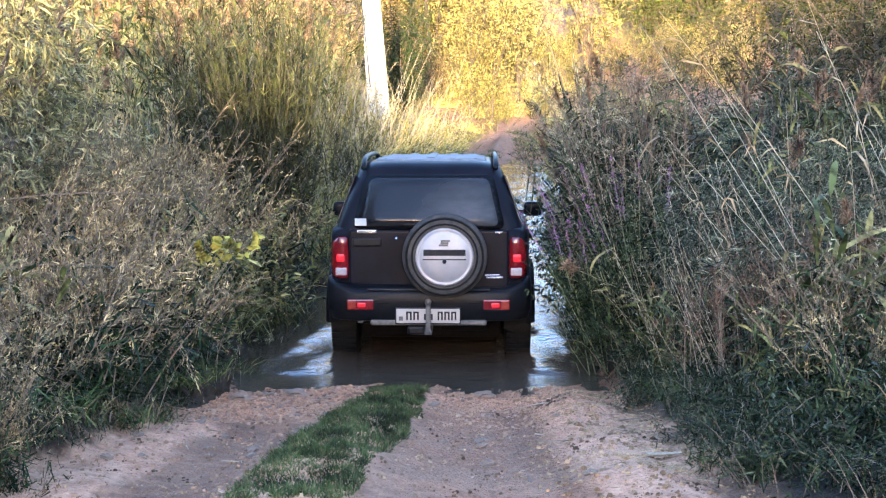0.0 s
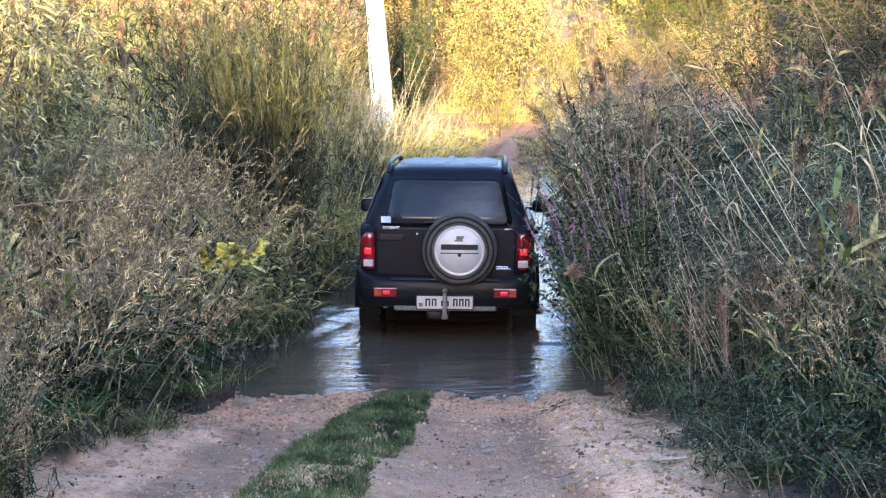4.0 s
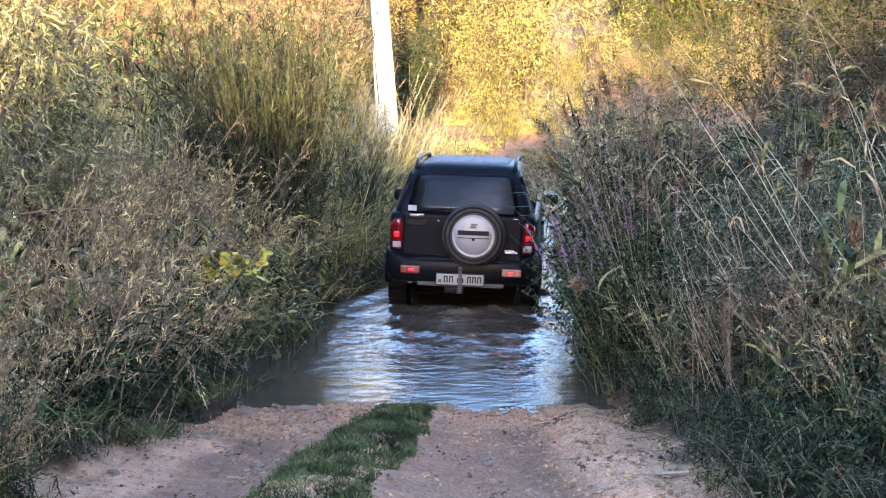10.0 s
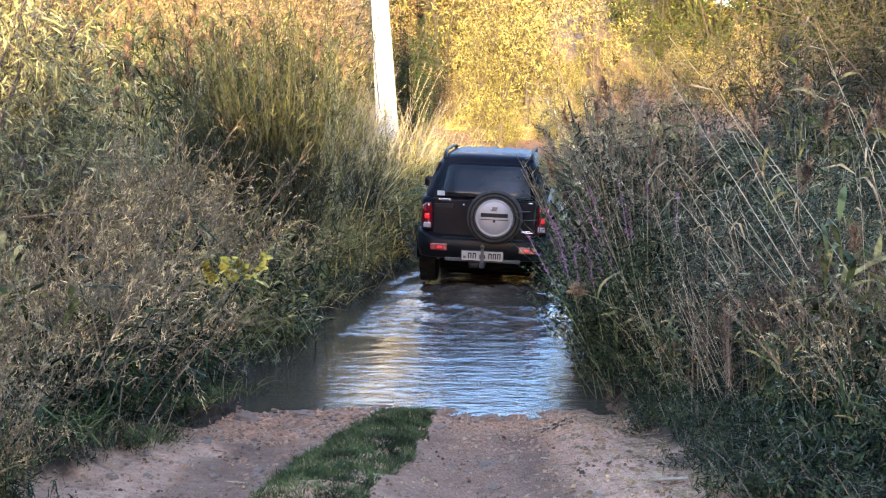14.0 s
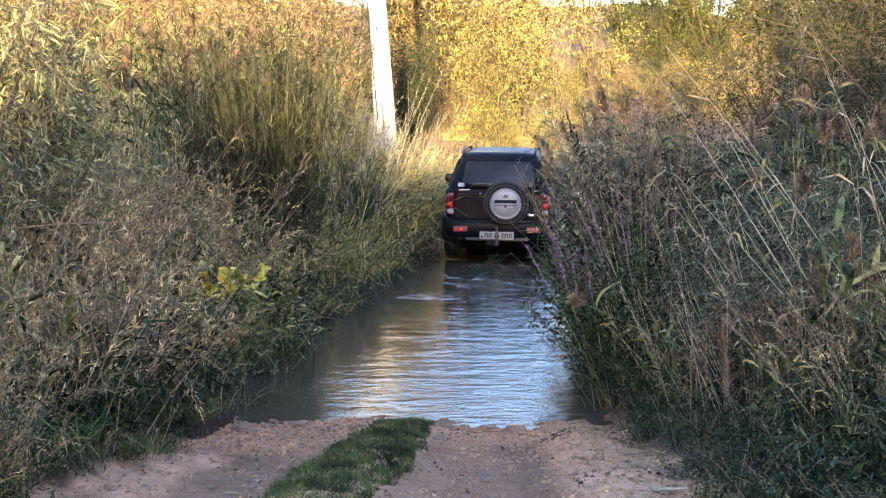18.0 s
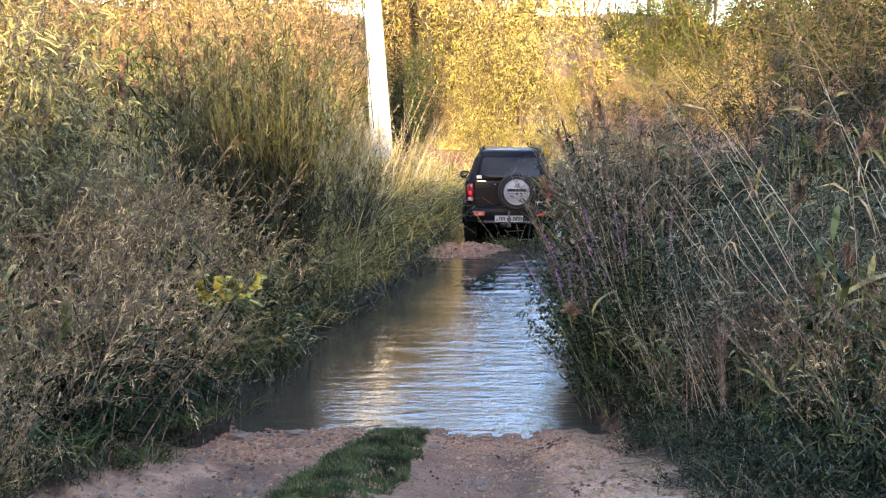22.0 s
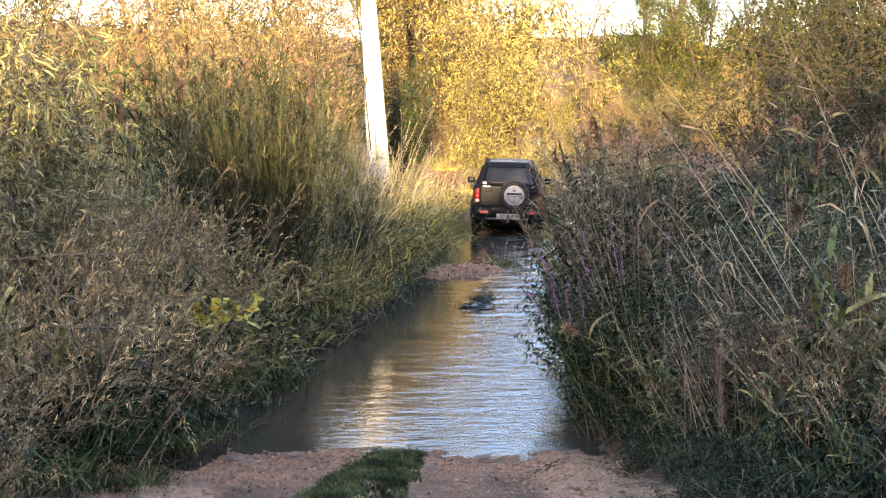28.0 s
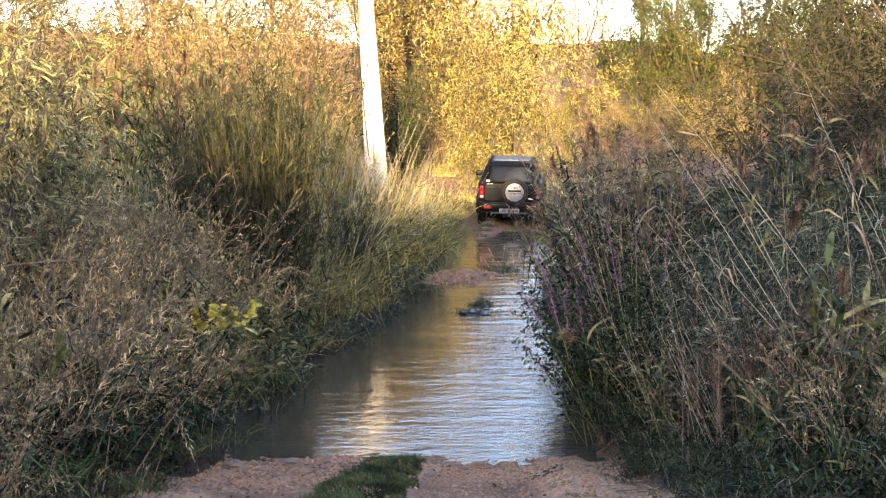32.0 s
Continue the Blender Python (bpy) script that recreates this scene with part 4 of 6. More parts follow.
for x, y, s in ((2.0, 8.2, 0.72), (2.15, 8.6, 0.8), (1.9, 8.9, 0.7), (2.3, 8.0, 0.78), (2.05, 9.2, 0.82), (2.4, 7.6, 0.7)):
    plant(MUGP, x, y, s)
for x, y, s in ((1.62, 9.2, 0.7), (1.72, 8.9, 0.78), (1.58, 9.5, 0.66), (1.95, 7.8, 0.7)):
    plant(REED_LOW, x, y, s)
for x, y, s in ((4.7, 13.0, 0.95), (5.6, 14.0, 1.1), (6.6, 15.5, 1.15), (4.4, 16.5, 0.8), (3.9, 12.2, 0.72), (4.6, 11.4, 0.85), (5.3, 12.6, 1.0), (6.2, 13.2, 1.1)):
    plant(TREE_LIT, x, y, s)

# the far slope: bushes by where they stand across and along
def slope(n, xa, xb, ya, yb, kinds, size):
    for _ in range(n):
        y = plant.rng.uniform(ya, yb)
        plant(plant.rng.choice(kinds), plant.rng.uniform(xa, xb) * y, y, plant.rng.uniform(*size))


plant.rng, plant.count = random.Random(23), 0
slope(12, -0.36, -0.06, 34, 42, [BUSH_GOLD, BUSH_OLIVE, BUSH_RUST, BUSH_RUST], (1.1, 1.6))
for k in range(11):
    plant((BUSH_RUST, BUSH_OLIVE, BUSH_GOLD)[k % 3], (-0.37 + 0.03 * k) * 41, 41 + (k * 7 % 5) * 0.6, (1.56 if k < 7 else 1.46) + 0.1 * (k % 3))
for k in range(8):
    plant((BUSH_GOLD, BUSH_OLIVE)[k % 2], (-0.04 + 0.027 * k) * 53, 53 + (k * 5 % 4) * 0.8, 1.52 + 0.07 * (k % 3))
for k in range(6):
    plant((BUSH_OLIVE, BUSH_GOLD)[k % 2], (-0.02 + 0.021 * k) * 48, 48 + 0.7 * (k % 3), 1.66 + 0.08 * (k % 3) - 0.04 * k)
for k in range(15):
    u = -0.38 + 0.034 * k
    plant((BUSH_RUST, BUSH_OLIVE, BUSH_GOLD, BUSH_OLIVE)[k % 4], u * 51, 51 + (k * 7 % 5) * 0.7, (1.5 if -0.14 < u < -0.09 or u > 0.05 else 2.05) + 0.06 * (k % 3))
for k, (u, y, s) in enumerate(((-0.03, 44, 1.75), (0.0, 45, 1.85), (0.03, 46, 1.8), (-0.075, 42, 1.6), (0.065, 47, 1.5), (-0.2, 40, 1.6), (-0.26, 39, 1.7), (-0.32, 40, 1.8), (-0.15, 39, 1.4))):
    plant((BUSH_OLIVE, BUSH_GOLD, BUSH_RUST)[(k + (k > 4)) % 3], u * y, y, s)
# added dark trees stand in for the shaded hollow beside the pole
for x, y, s in ((-1.0, 34.0, 0.62), (-0.8, 35.0, 0.55)):
    plant(TREE_DARK, x, y, s)
for x, y, s in ((-5.0, 29.5, 1.0), (-6.0, 31.0, 1.15), (-4.3, 32.0, 1.1)):
    plant(BUSH_RUST, x, y, s)
for x, y, s in ((-11.6, 34, 1.9), (-9.9, 35, 1.8), (-8.2, 34, 1.75), (-6.4, 35, 1.6)):
    plant(BUSH_OLIVE, x, y, s)
slope(3, -0.17, -0.07, 37, 44, [BUSH_GOLD, BUSH_OLIVE, BUSH_RUST], (1.25, 1.5))
slope(6, 0.02, 0.14, 48, 58, [BUSH_GOLD, BUSH_OLIVE, BUSH_RUST], (0.75, 1.0))
slope(6, -0.07, 0.045, 46, 54, [BUSH_GOLD, BUSH_OLIVE, BUSH_RUST], (1.45, 1.75))
slope(4, 0.055, 0.14, 50, 58, [BUSH_GOLD, BUSH_OLIVE], (1.1, 1.28))
slope(6, 0.16, 0.26, 44, 52, [BUSH_RUST, BUSH_OLIVE, BUSH_GOLD], (0.5, 0.75))
for x, y, s in ((9.4, 58, 1.12), (10.6, 57, 1.25), (12.0, 56, 1.3), (13.6, 54, 1.35), (15.2, 52, 1.35), (16.8, 52, 1.35), (11.3, 60, 1.3)):
    plant(TREE_GREEN, x, y, s)
for x, y, s in ((8.6, 62, 1.08), (10.7, 55, 1.0), (12.6, 60, 1.3), (14.6, 58, 1.4)):
    plant(TREE_DARK, x, y, s)
slope(6, -0.07, 0.07, 47, 56, [BUSH_GOLD, BUSH_GOLD, BUSH_OLIVE, BUSH_RUST], (0.9, 1.3))
slope(4, -0.06, 0.03, 36, 44, [BUSH_GOLD, BUSH_RUST], (0.5, 0.75))
slope(9, 0.10, 0.24, 36, 50, [BUSH_GOLD, BUSH_OLIVE, BUSH_OLIVE, BUSH_RUST], (0.45, 0.72))
slope(5, 0.22, 0.36, 28, 44, [BUSH_OLIVE], (0.6, 0.85))
slope(5, 0.14, 0.34, 64, 76, [TREE_DARK, BUSH_OLIVE], (0.9, 1.25))
scatter(GRASS_DRY, 45, 24, 46, (0.1, 4), -1, (0.7, 1.1))
scatter(GRASS_DRY, 30, 27, 44, (0.3, 4), 1, (0.7, 1.1))
slope(40, -0.06, 0.14, 44, 52, [GRASS_DRY], (0.9, 1.4))
slope(9, 0.02, 0.13, 39, 46, [BUSH_GOLD, BUSH_OLIVE, BUSH_RUST], (0.75, 1.1))

# ---------------------------------------------------------------- on the track
rng = np.random.default_rng(8)
n = 34000
gy_, gx_ = 9.6 - 4.2 * rng.uniform(0, 1, n) ** 1.2, rng.uniform(-1.0, 1.0, n)
mid_ = np.interp(gy_, [5, 9.4], [-0.72, -0.25])
gx_ = mid_ + gx_ * np.interp(gy_, [5.4, 8, 9.4], [0.3, 0.3, 0.2]) * (0.85 + 0.3 * value_noise(gy_ * 3, gx_ * 0, 51))
keep = value_noise(gx_ * 6, gy_ * 6, 52) + 0.5 * value_noise(gx_ * 16, gy_ * 16, 53) + 0.35 * (1 - np.abs(gx_ - mid_) / 0.3) > 0.5
P = np.stack([gx_, gy_, ground_height(gx_, gy_) - 0.008], -1)[keep]
s = Soup()
ribbons(s, rng, P, spread(rng, len(P), 1, 0.9), rng.uniform(0.03, 0.1, len(P)) * (0.6 + 0.8 * value_noise(P[:, 0] * 5, P[:, 1] * 5, 54)), rng.uniform(0.004, 0.0075, len(P)), rng.uniform(0.2, 0.9, len(P)), 2, "grass")
thing("grass_strip", "short green grass between the wheel ruts", "grass", kind="stuff", data=s.mesh("grass_strip", L_SHORT))


def pebbles(n, xa, xb, ya, yb, lo, hi, seed, soup):
    """Small irregular stones lying half sunk."""
    rng = np.random.default_rng(seed)
    x, y, r = rng.uniform(xa, xb, n), rng.uniform(ya, yb, n), lo + (hi - lo) * rng.uniform(0, 1, n) ** 3
    z = ground_height(x, y) + r * 0.25
    c = np.array([[-1, -1, -1], [1, -1, -1], [1, 1, -1], [-1, 1, -1], [-1, -1, 1], [1, -1, 1], [1, 1, 1], [-1, 1, 1]], float)
    c[4:, :2] *= 0.7
    V = c[None] * r[:, None, None] * rng.uniform(0.45, 0.95, (n, 8, 3)) * [1, 1, 0.6]
    q = rng.uniform(0, 6.28, n)
    V = np.stack([V[..., 0] * np.cos(q)[:, None] - V[..., 1] * np.sin(q)[:, None], V[..., 0] * np.sin(q)[:, None] + V[..., 1] * np.cos(q)[:, None], V[..., 2]], -1)
    V += np.stack([x, y, z], -1)[:, None]
    f = np.array([[0, 3, 2, 1], [4, 5, 6, 7], [0, 1, 5, 4], [1, 2, 6, 5], [2, 3, 7, 6], [3, 0, 4, 7]])
    soup.add(V, np.arange(n)[:, None, None] * 8 + f)


def pebble_material():
    m, tree, bsdf = material("gravel")
    geo = tree.nodes.new("ShaderNodeNewGeometry")
    col = ramp(tree, geo.outputs["Random Per Island"], [(0.0, (0.128, 0.0653, 0.0369)), (0.35, (0.305, 0.153, 0.0817)), (0.85, (0.369, 0.206, 0.117)), (1.0, (0.369, 0.248, 0.167))])
    tree.links.new(mix(tree, 0.4, col, ramp(tree, noise_tex(tree, 70, 4), [(0.3, (0.5, 0.5, 0.5)), (0.7, (1.0, 1.0, 1.0))]), "MULTIPLY"), bsdf.inputs["Base Color"])
    bsdf.inputs["Roughness"].default_value = 0.85
    return m


GRAVEL = pebble_material()
s = Soup()
pebbles(3800, -1.6, -0.35, 8.2, 9.75, 0.005, 0.022, 1, s)
pebbles(2600, -0.05, 1.0, 7.6, 9.7, 0.004, 0.017, 2, s)
pebbles(900, -0.2, 0.7, 5.4, 7.6, 0.003, 0.010, 3, s)
pebbles(500, -2.0, -0.9, 5.4, 8.3, 0.004, 0.02, 4, s)
pebbles(700, -0.15, 1.35, 21.4, 23.5, 0.015, 0.05, 5, s)
s2 = Soup()
pebbles(5200, -1.95, 1.4, 5.2, 9.2, 0.003, 0.014, 6, s2)
pebbles(1800, 0.55, 1.4, 5.2, 9.0, 0.004, 0.018, 7, s2)
CLOD = leaf_material("dry_clay", [(0.185, 0.11, 0.0674), (0.305, 0.195, 0.124), (0.383, 0.263, 0.177)], 0.9, 0.0, 3.0)
thing("clay_crumbs", "loose crumbs of dry clay along the ruts", "soil", kind="stuff", data=s2.mesh("clay_crumbs", CLOD))
thing("gravel", "orange-brown gravel washed up along the water's edge", "gravel", kind="stuff", data=s.mesh("gravel", GRAVEL))


def stone(seed):
    bm = bmesh.new()
    bmesh.ops.create_icosphere(bm, subdivisions=2, radius=1)
    for v in bm.verts:
        v.co *= 0.75 + 0.5 * noise.noise(v.co * 1.3 + Vector((seed * 7.1, 0, 0))) + 0.15 * noise.noise(v.co * 3 + Vector((0, seed, 0)))
        v.co.z *= 0.55
    me = bpy.data.meshes.new("stone")
    bm.to_mesh(me)
    bm.free()
    me.materials.append(STONE)
    return me


STONES = [stone(i) for i in range(6)]
prng = random.Random(12)
for k in range(60):
    if k < 12:
        x, y = prng.uniform(-0.05, 0.8), prng.uniform(5.6, 9.5)
    elif k < 48:
        x, y = prng.uniform(-1.75, -0.7), prng.uniform(6.5, 9.6)
    else:
        x, y = prng.uniform(-0.3, 1.0), prng.uniform(21.5, 23.4)
    r = prng.uniform(0.018, 0.045) * (1.6 if k >= 48 else 1)
    ob = thing("stone", "weathered brown stone lying on the track", "stone", "stones on the track", at=(x, y, gz(x, y) + r * 0.2), data=STONES[k % 6])
    ob.scale, ob.rotation_euler = (r * prng.uniform(0.8, 1.5), r, r), (0, 0, prng.uniform(0, 6))
for x, y, r, lab in ((0.36, 9.15, 0.07, "blue-grey stone at the water's edge"), (-1.4, 9.05, 0.085, "flat grey stone below the bank"), (-1.05, 9.5, 0.09, "brown stone on the gravel")):
    ob = thing("stone", lab, "stone", "stones on the track", at=(x, y, gz(x, y) + 0.02), data=STONES[1])
    ob.scale = (r * 1.3, r, r * 0.8)
for k in range(26):
    x, y = (prng.uniform(0.2, 1.2), prng.uniform(5.8, 9)) if k % 3 else (prng.uniform(-1.8, -0.9), prng.uniform(6, 9.3))
    s = Soup()
    tubes(s, rng, np.zeros((1, 3)), np.array([[1, prng.uniform(-0.3, 0.3), prng.uniform(0, 0.1)]]), prng.uniform(0.08, 0.3), prng.uniform(0.003, 0.007), 0.05, 4, 0.5, 5)
    ob = thing("twig", "dry broken twig lying on the track", "twig", "twigs on the track", at=(x, y, gz(x, y) + 0.008), data=s.mesh("twig", STEM_BROWN if k % 2 else STRAW))
    ob.rotation_euler = (0, 0, prng.uniform(0, 6.28))
n = 700
x, y = rng.normal(1.15, 0.16, n), rng.uniform(5.5, 9.2, n)
s = Soup()
ribbons(s, rng, np.stack([x, y, ground_height(x, y) + 0.008], -1), rng.normal(0, 1, (n, 3)) * [1, 1, 0.06], rng.uniform(0.04, 0.2, n), 0.004, 0.0, 2, "grass")
thing("straw_litter", "dry grass litter along the edge of the track", "litter", kind="stuff", data=s.mesh("straw_litter", L_DEAD))
s = Soup()
tubes(s, rng, np.array([[-0.09, 0, 0.0]]), np.array([[1.0, 0.12, 0.0]]), 0.19, 0.03, 0.0, 4, 0.35, 6)
chip = thing("wood_chip", "bleached flat piece of wood beside the track", "wood", at=(1.13, 6.2, gz(1.13, 6.2) + 0.03), data=s.mesh("wood_chip", plain("bleached_wood", (0.3, 0.225, 0.15), 0.95, spec=0.1, grain=40, vary=0.25, bumpy=0.2)))
chip.scale = (1, 1, 0.35)
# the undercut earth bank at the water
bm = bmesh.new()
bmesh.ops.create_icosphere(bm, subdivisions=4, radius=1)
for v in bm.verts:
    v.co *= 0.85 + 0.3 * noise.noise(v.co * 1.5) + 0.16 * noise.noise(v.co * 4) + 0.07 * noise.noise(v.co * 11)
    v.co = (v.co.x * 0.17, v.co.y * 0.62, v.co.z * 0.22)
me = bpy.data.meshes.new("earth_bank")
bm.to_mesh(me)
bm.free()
me.materials.append(plain("dark_brown_earth", (0.0355, 0.0249, 0.017), 0.95, grain=14, vary=0.5, bumpy=0.7, spec=0.106))
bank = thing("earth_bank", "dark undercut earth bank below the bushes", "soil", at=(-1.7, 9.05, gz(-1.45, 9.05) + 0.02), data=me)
bank.rotation_euler = (0, 0, radians(-8))
for x, y in ((-1.72, 8.7), (-1.7, 9.1), (-1.68, 9.45)):
    plant(GRASS_LOW, x, y, 0.8, z=gz(-1.45, y) + 0.2)
# weeds standing in the stream
def drift_clump(seed, width, twigs, height):
    """A low cake of mud and drowned weeds with dark twigs standing out of it."""
    rng = np.random.default_rng(seed)
    ob = thing("drift_clump", "dark clump of drowned weeds and twigs caught in the stream", "debris")
    bm = bmesh.new()
    bmesh.ops.create_icosphere(bm, subdivisions=3, radius=1)
    for v in bm.verts:
        v.co *= 0.8 + 0.45 * noise.noise(v.co * 1.6 + Vector((seed, 0, 0))) + 0.2 * noise.noise(v.co * 4)
        v.co = (v.co.x * width * 0.5, v.co.y * width * 0.65, v.co.z * 0.07)
    part("mud_cake", bm, MUD, ob, "wet dark mud")
    wood, leaf = Soup(), Soup()
    P = np.stack([rng.normal(0.04, width * 0.17, twigs), rng.normal(0.1, width * 0.3, twigs), np.full(twigs, 0.02)], -1)
    D = unit(spread(rng, twigs, 1, 0.9) + [0.1, 0.2, 0])
    L = height * rng.uniform(0.3, 1.0, twigs)
    tubes(wood, rng, P, D, L, 0.005, 0.15, 3)
    i = np.repeat(np.arange(twigs), 16)
    Q = along(P[i], D[i], L[i], 0.15, rng.uniform(0.1, 1, len(i)))
    ribbons(leaf, rng, Q, rng.normal(0, 0.7, (len(i), 3)), rng.uniform(0.03, 0.08, len(i)), 0.018, 0.3, 1)
    n = 240
    Q = np.stack([rng.normal(0, width * 0.27, n), rng.normal(0, width * 0.33, n), np.full(n, 0.03)], -1)
    ribbons(leaf, rng, Q, rng.normal(0, 0.7, (n, 3)) + [0, 0, 0.3], rng.uniform(0.05, 0.13, n), 0.014, 0.5, 2, "grass")
    return settle(ob, [("twig_tangle", wood, TWIG), ("weed_mat", leaf, L_BRAMBLE)])


MUD = plain("wet_dark_mud", (0.0284, 0.0241, 0.0192), 0.35, grain=25, vary=0.5, bumpy=0.4)
for k, (x, y, w, h) in enumerate(((0.6, 18.3, 0.5, 0.28), (0.74, 19.1, 0.3, 0.42))):
    clump = drift_clump(141 + k, w, 16 - 5 * k, h)
    clump.location = (x, y, float(np.interp(y, WATER_Y, WATER_Z)))
for x, y, sc in ((1.16, 23.4, 1.2), (1.3, 23.7, 1.3), (1.1, 23.9, 1.1), (1.3, 23.2, 1.0), (1.45, 23.6, 1.2), (1.2, 30.6, 0.7), (1.3, 31.4, 0.8), (1.42, 32.3, 0.8), (1.5, 33.2, 0.8), (1.35, 32.0, 0.7)):
    plant(GRASS_LOW, x, y, sc, z=max(gz(x, y), float(np.interp(y, WATER_Y, WATER_Z)) - 0.03))
for k in range(20):
    y = 32.5 + 0.36 * k
    plant(GRASS_LOW if k % 3 else GRASS, 2.05 + 0.62 * (k * 0.618 % 1) + 0.05 * (y - 32.5), y, (0.8 if k % 3 else 0.5) + 0.25 * (k % 4) / 3)
for x, y, sc in ((1.38, 12.5, 0.75), (1.42, 12.0, 0.7), (1.35, 12.9, 0.7), (1.45, 14.0, 0.7), (1.5, 14.6, 0.75), (1.55, 15.3, 0.8)):
    plant(THICKET, x, y, sc, z=0.5, tilt=(0, -25))

# ---------------------------------------------------------------- the concrete pole and its wire
def tapered(bm, w0, d0, w1, d1, h, x0=0.0, x1=0.0):
    """An upright four-sided post with bevelled edges."""
    vs = [bm.verts.new((x + sx * w / 2, sy * d / 2, z)) for w, d, z, x in ((w0, d0, -0.5, x0), (w1, d1, h, x1)) for sx, sy in ((-1, -1), (1, -1), (1, 1), (-1, 1))]
    for q in ((0, 3, 2, 1), (4, 5, 6, 7), (0, 1, 5, 4), (1, 2, 6, 5), (2, 3, 7, 6), (3, 0, 4, 7)):
        bm.faces.new([vs[i] for i in q])
    bmesh.ops.bevel(bm, geom=bm.edges[:], offset=0.02, segments=2, affect="EDGES")
    return bm


pole = thing("utility_pole", "white weathered concrete utility pole with a leaning strut", "pole", at=(-1.07, 27.0, gz(-1.07, 27.0)))
pole.rotation_euler = (0, radians(-3.4), radians(8))
part("shaft", tapered(bmesh.new(), 0.18, 0.2, 0.15, 0.16, 9.0, -0.2, 0.03), CONCRETE, pole)
part("strut", tapered(bmesh.new(), 0.26, 0.22, 0.15, 0.18, 8.2, 0.105, 0.0), CONCRETE, pole)
wire = Soup()
rng = np.random.default_rng(5)
tubes(wire, rng, np.array([[-0.17, -0.16, 1.6]]), np.array([[-0.03, 0.0, 1]]), 7.0, 0.012, 0.0, 2, 1.0, 5)
part("cable", wire.mesh("cable", CABLE), CABLE, pole, "black cable down the pole")
mast = thing("distant_pole", "thin dark pole far off between the trees", "pole", at=(16.2, 100.0, gz(16.2, 100.0) - 0.5))
s = Soup()
tubes(s, rng, np.array([[0, 0, 0.0]]), np.array([[0, 0, 1.0]]), 10.5, 0.12, 0.0, 2, 0.7, 8)
part("shaft", s.mesh("mast", BARK), BARK, mast)


# ---------------------------------------------------------------- the car
PAINT = plain("black_car_paint", (0.00426, 0.00497, 0.00781), 0.33, grain=6, vary=0.35, spec=0.055)
PLASTIC = plain("dark_grey_plastic", (0.00497, 0.00568, 0.0071), 0.4, grain=60, vary=0.3, bumpy=0.05, spec=0.0852)
RUBBER = plain("worn_tyre_rubber", (0.00639, 0.00639, 0.00639), 0.8, grain=50, vary=0.35, bumpy=0.2, spec=0.071)
DUSTY = plain("dusty_tyre_rubber", (0.0319, 0.0291, 0.027), 0.85, grain=18, vary=0.35, bumpy=0.2, spec=0.177)
SILVER = plain("silver_paint", (0.206, 0.206, 0.213), 0.45, 0.3, grain=14, vary=0.08)
CHROME = plain("chrome", (0.497, 0.497, 0.511), 0.15, 1.0, vary=0.05)
MIRROR = plain("mirror_glass", (0.248, 0.256, 0.27), 0.03, 1.0, vary=0.02)
# roof grey: dust plus the sky's reflection, put into the colour
ROOF_SHEEN = plain("dust_and_sky_sheen_paint", (0.106, 0.11, 0.117), 0.6, grain=9, vary=0.35, spec=0.142)
STEP = plain("grey_step_plastic", (0.0213, 0.0213, 0.0227), 0.7, grain=60, vary=0.3, spec=0.106)
STEEL = plain("rusty_grey_steel", (0.071, 0.0653, 0.0604), 0.65, 0.2, grain=30, vary=0.4, bumpy=0.2)
RED = plain("red_lamp_lens", (0.0923, 0.00355, 0.00568), 0.15, grain=80, vary=0.3, coat=0.5)
RED_LIT = plain("lit_red_lamp", (0.391, 0.0106, 0.0142), 0.2, vary=0.1, emit=0.16)
ORANGE = plain("orange_lens", (0.142, 0.0156, 0.00994), 0.2, grain=80, coat=0.5)
CLEAR = plain("clear_lamp_lens", (0.199, 0.185, 0.185), 0.2, grain=90, vary=0.2, coat=0.6)
WHITE = plain("white_plate", (0.234, 0.227, 0.213), 0.4, grain=10, vary=0.08)
INK = plain("dark_lettering", (0.0128, 0.0128, 0.0142), 0.6, spec=0.071)
DIRTY = plain("dirty_dark_underside", (0.00426, 0.0039, 0.00355), 0.9, grain=15, vary=0.5, spec=0.0284)


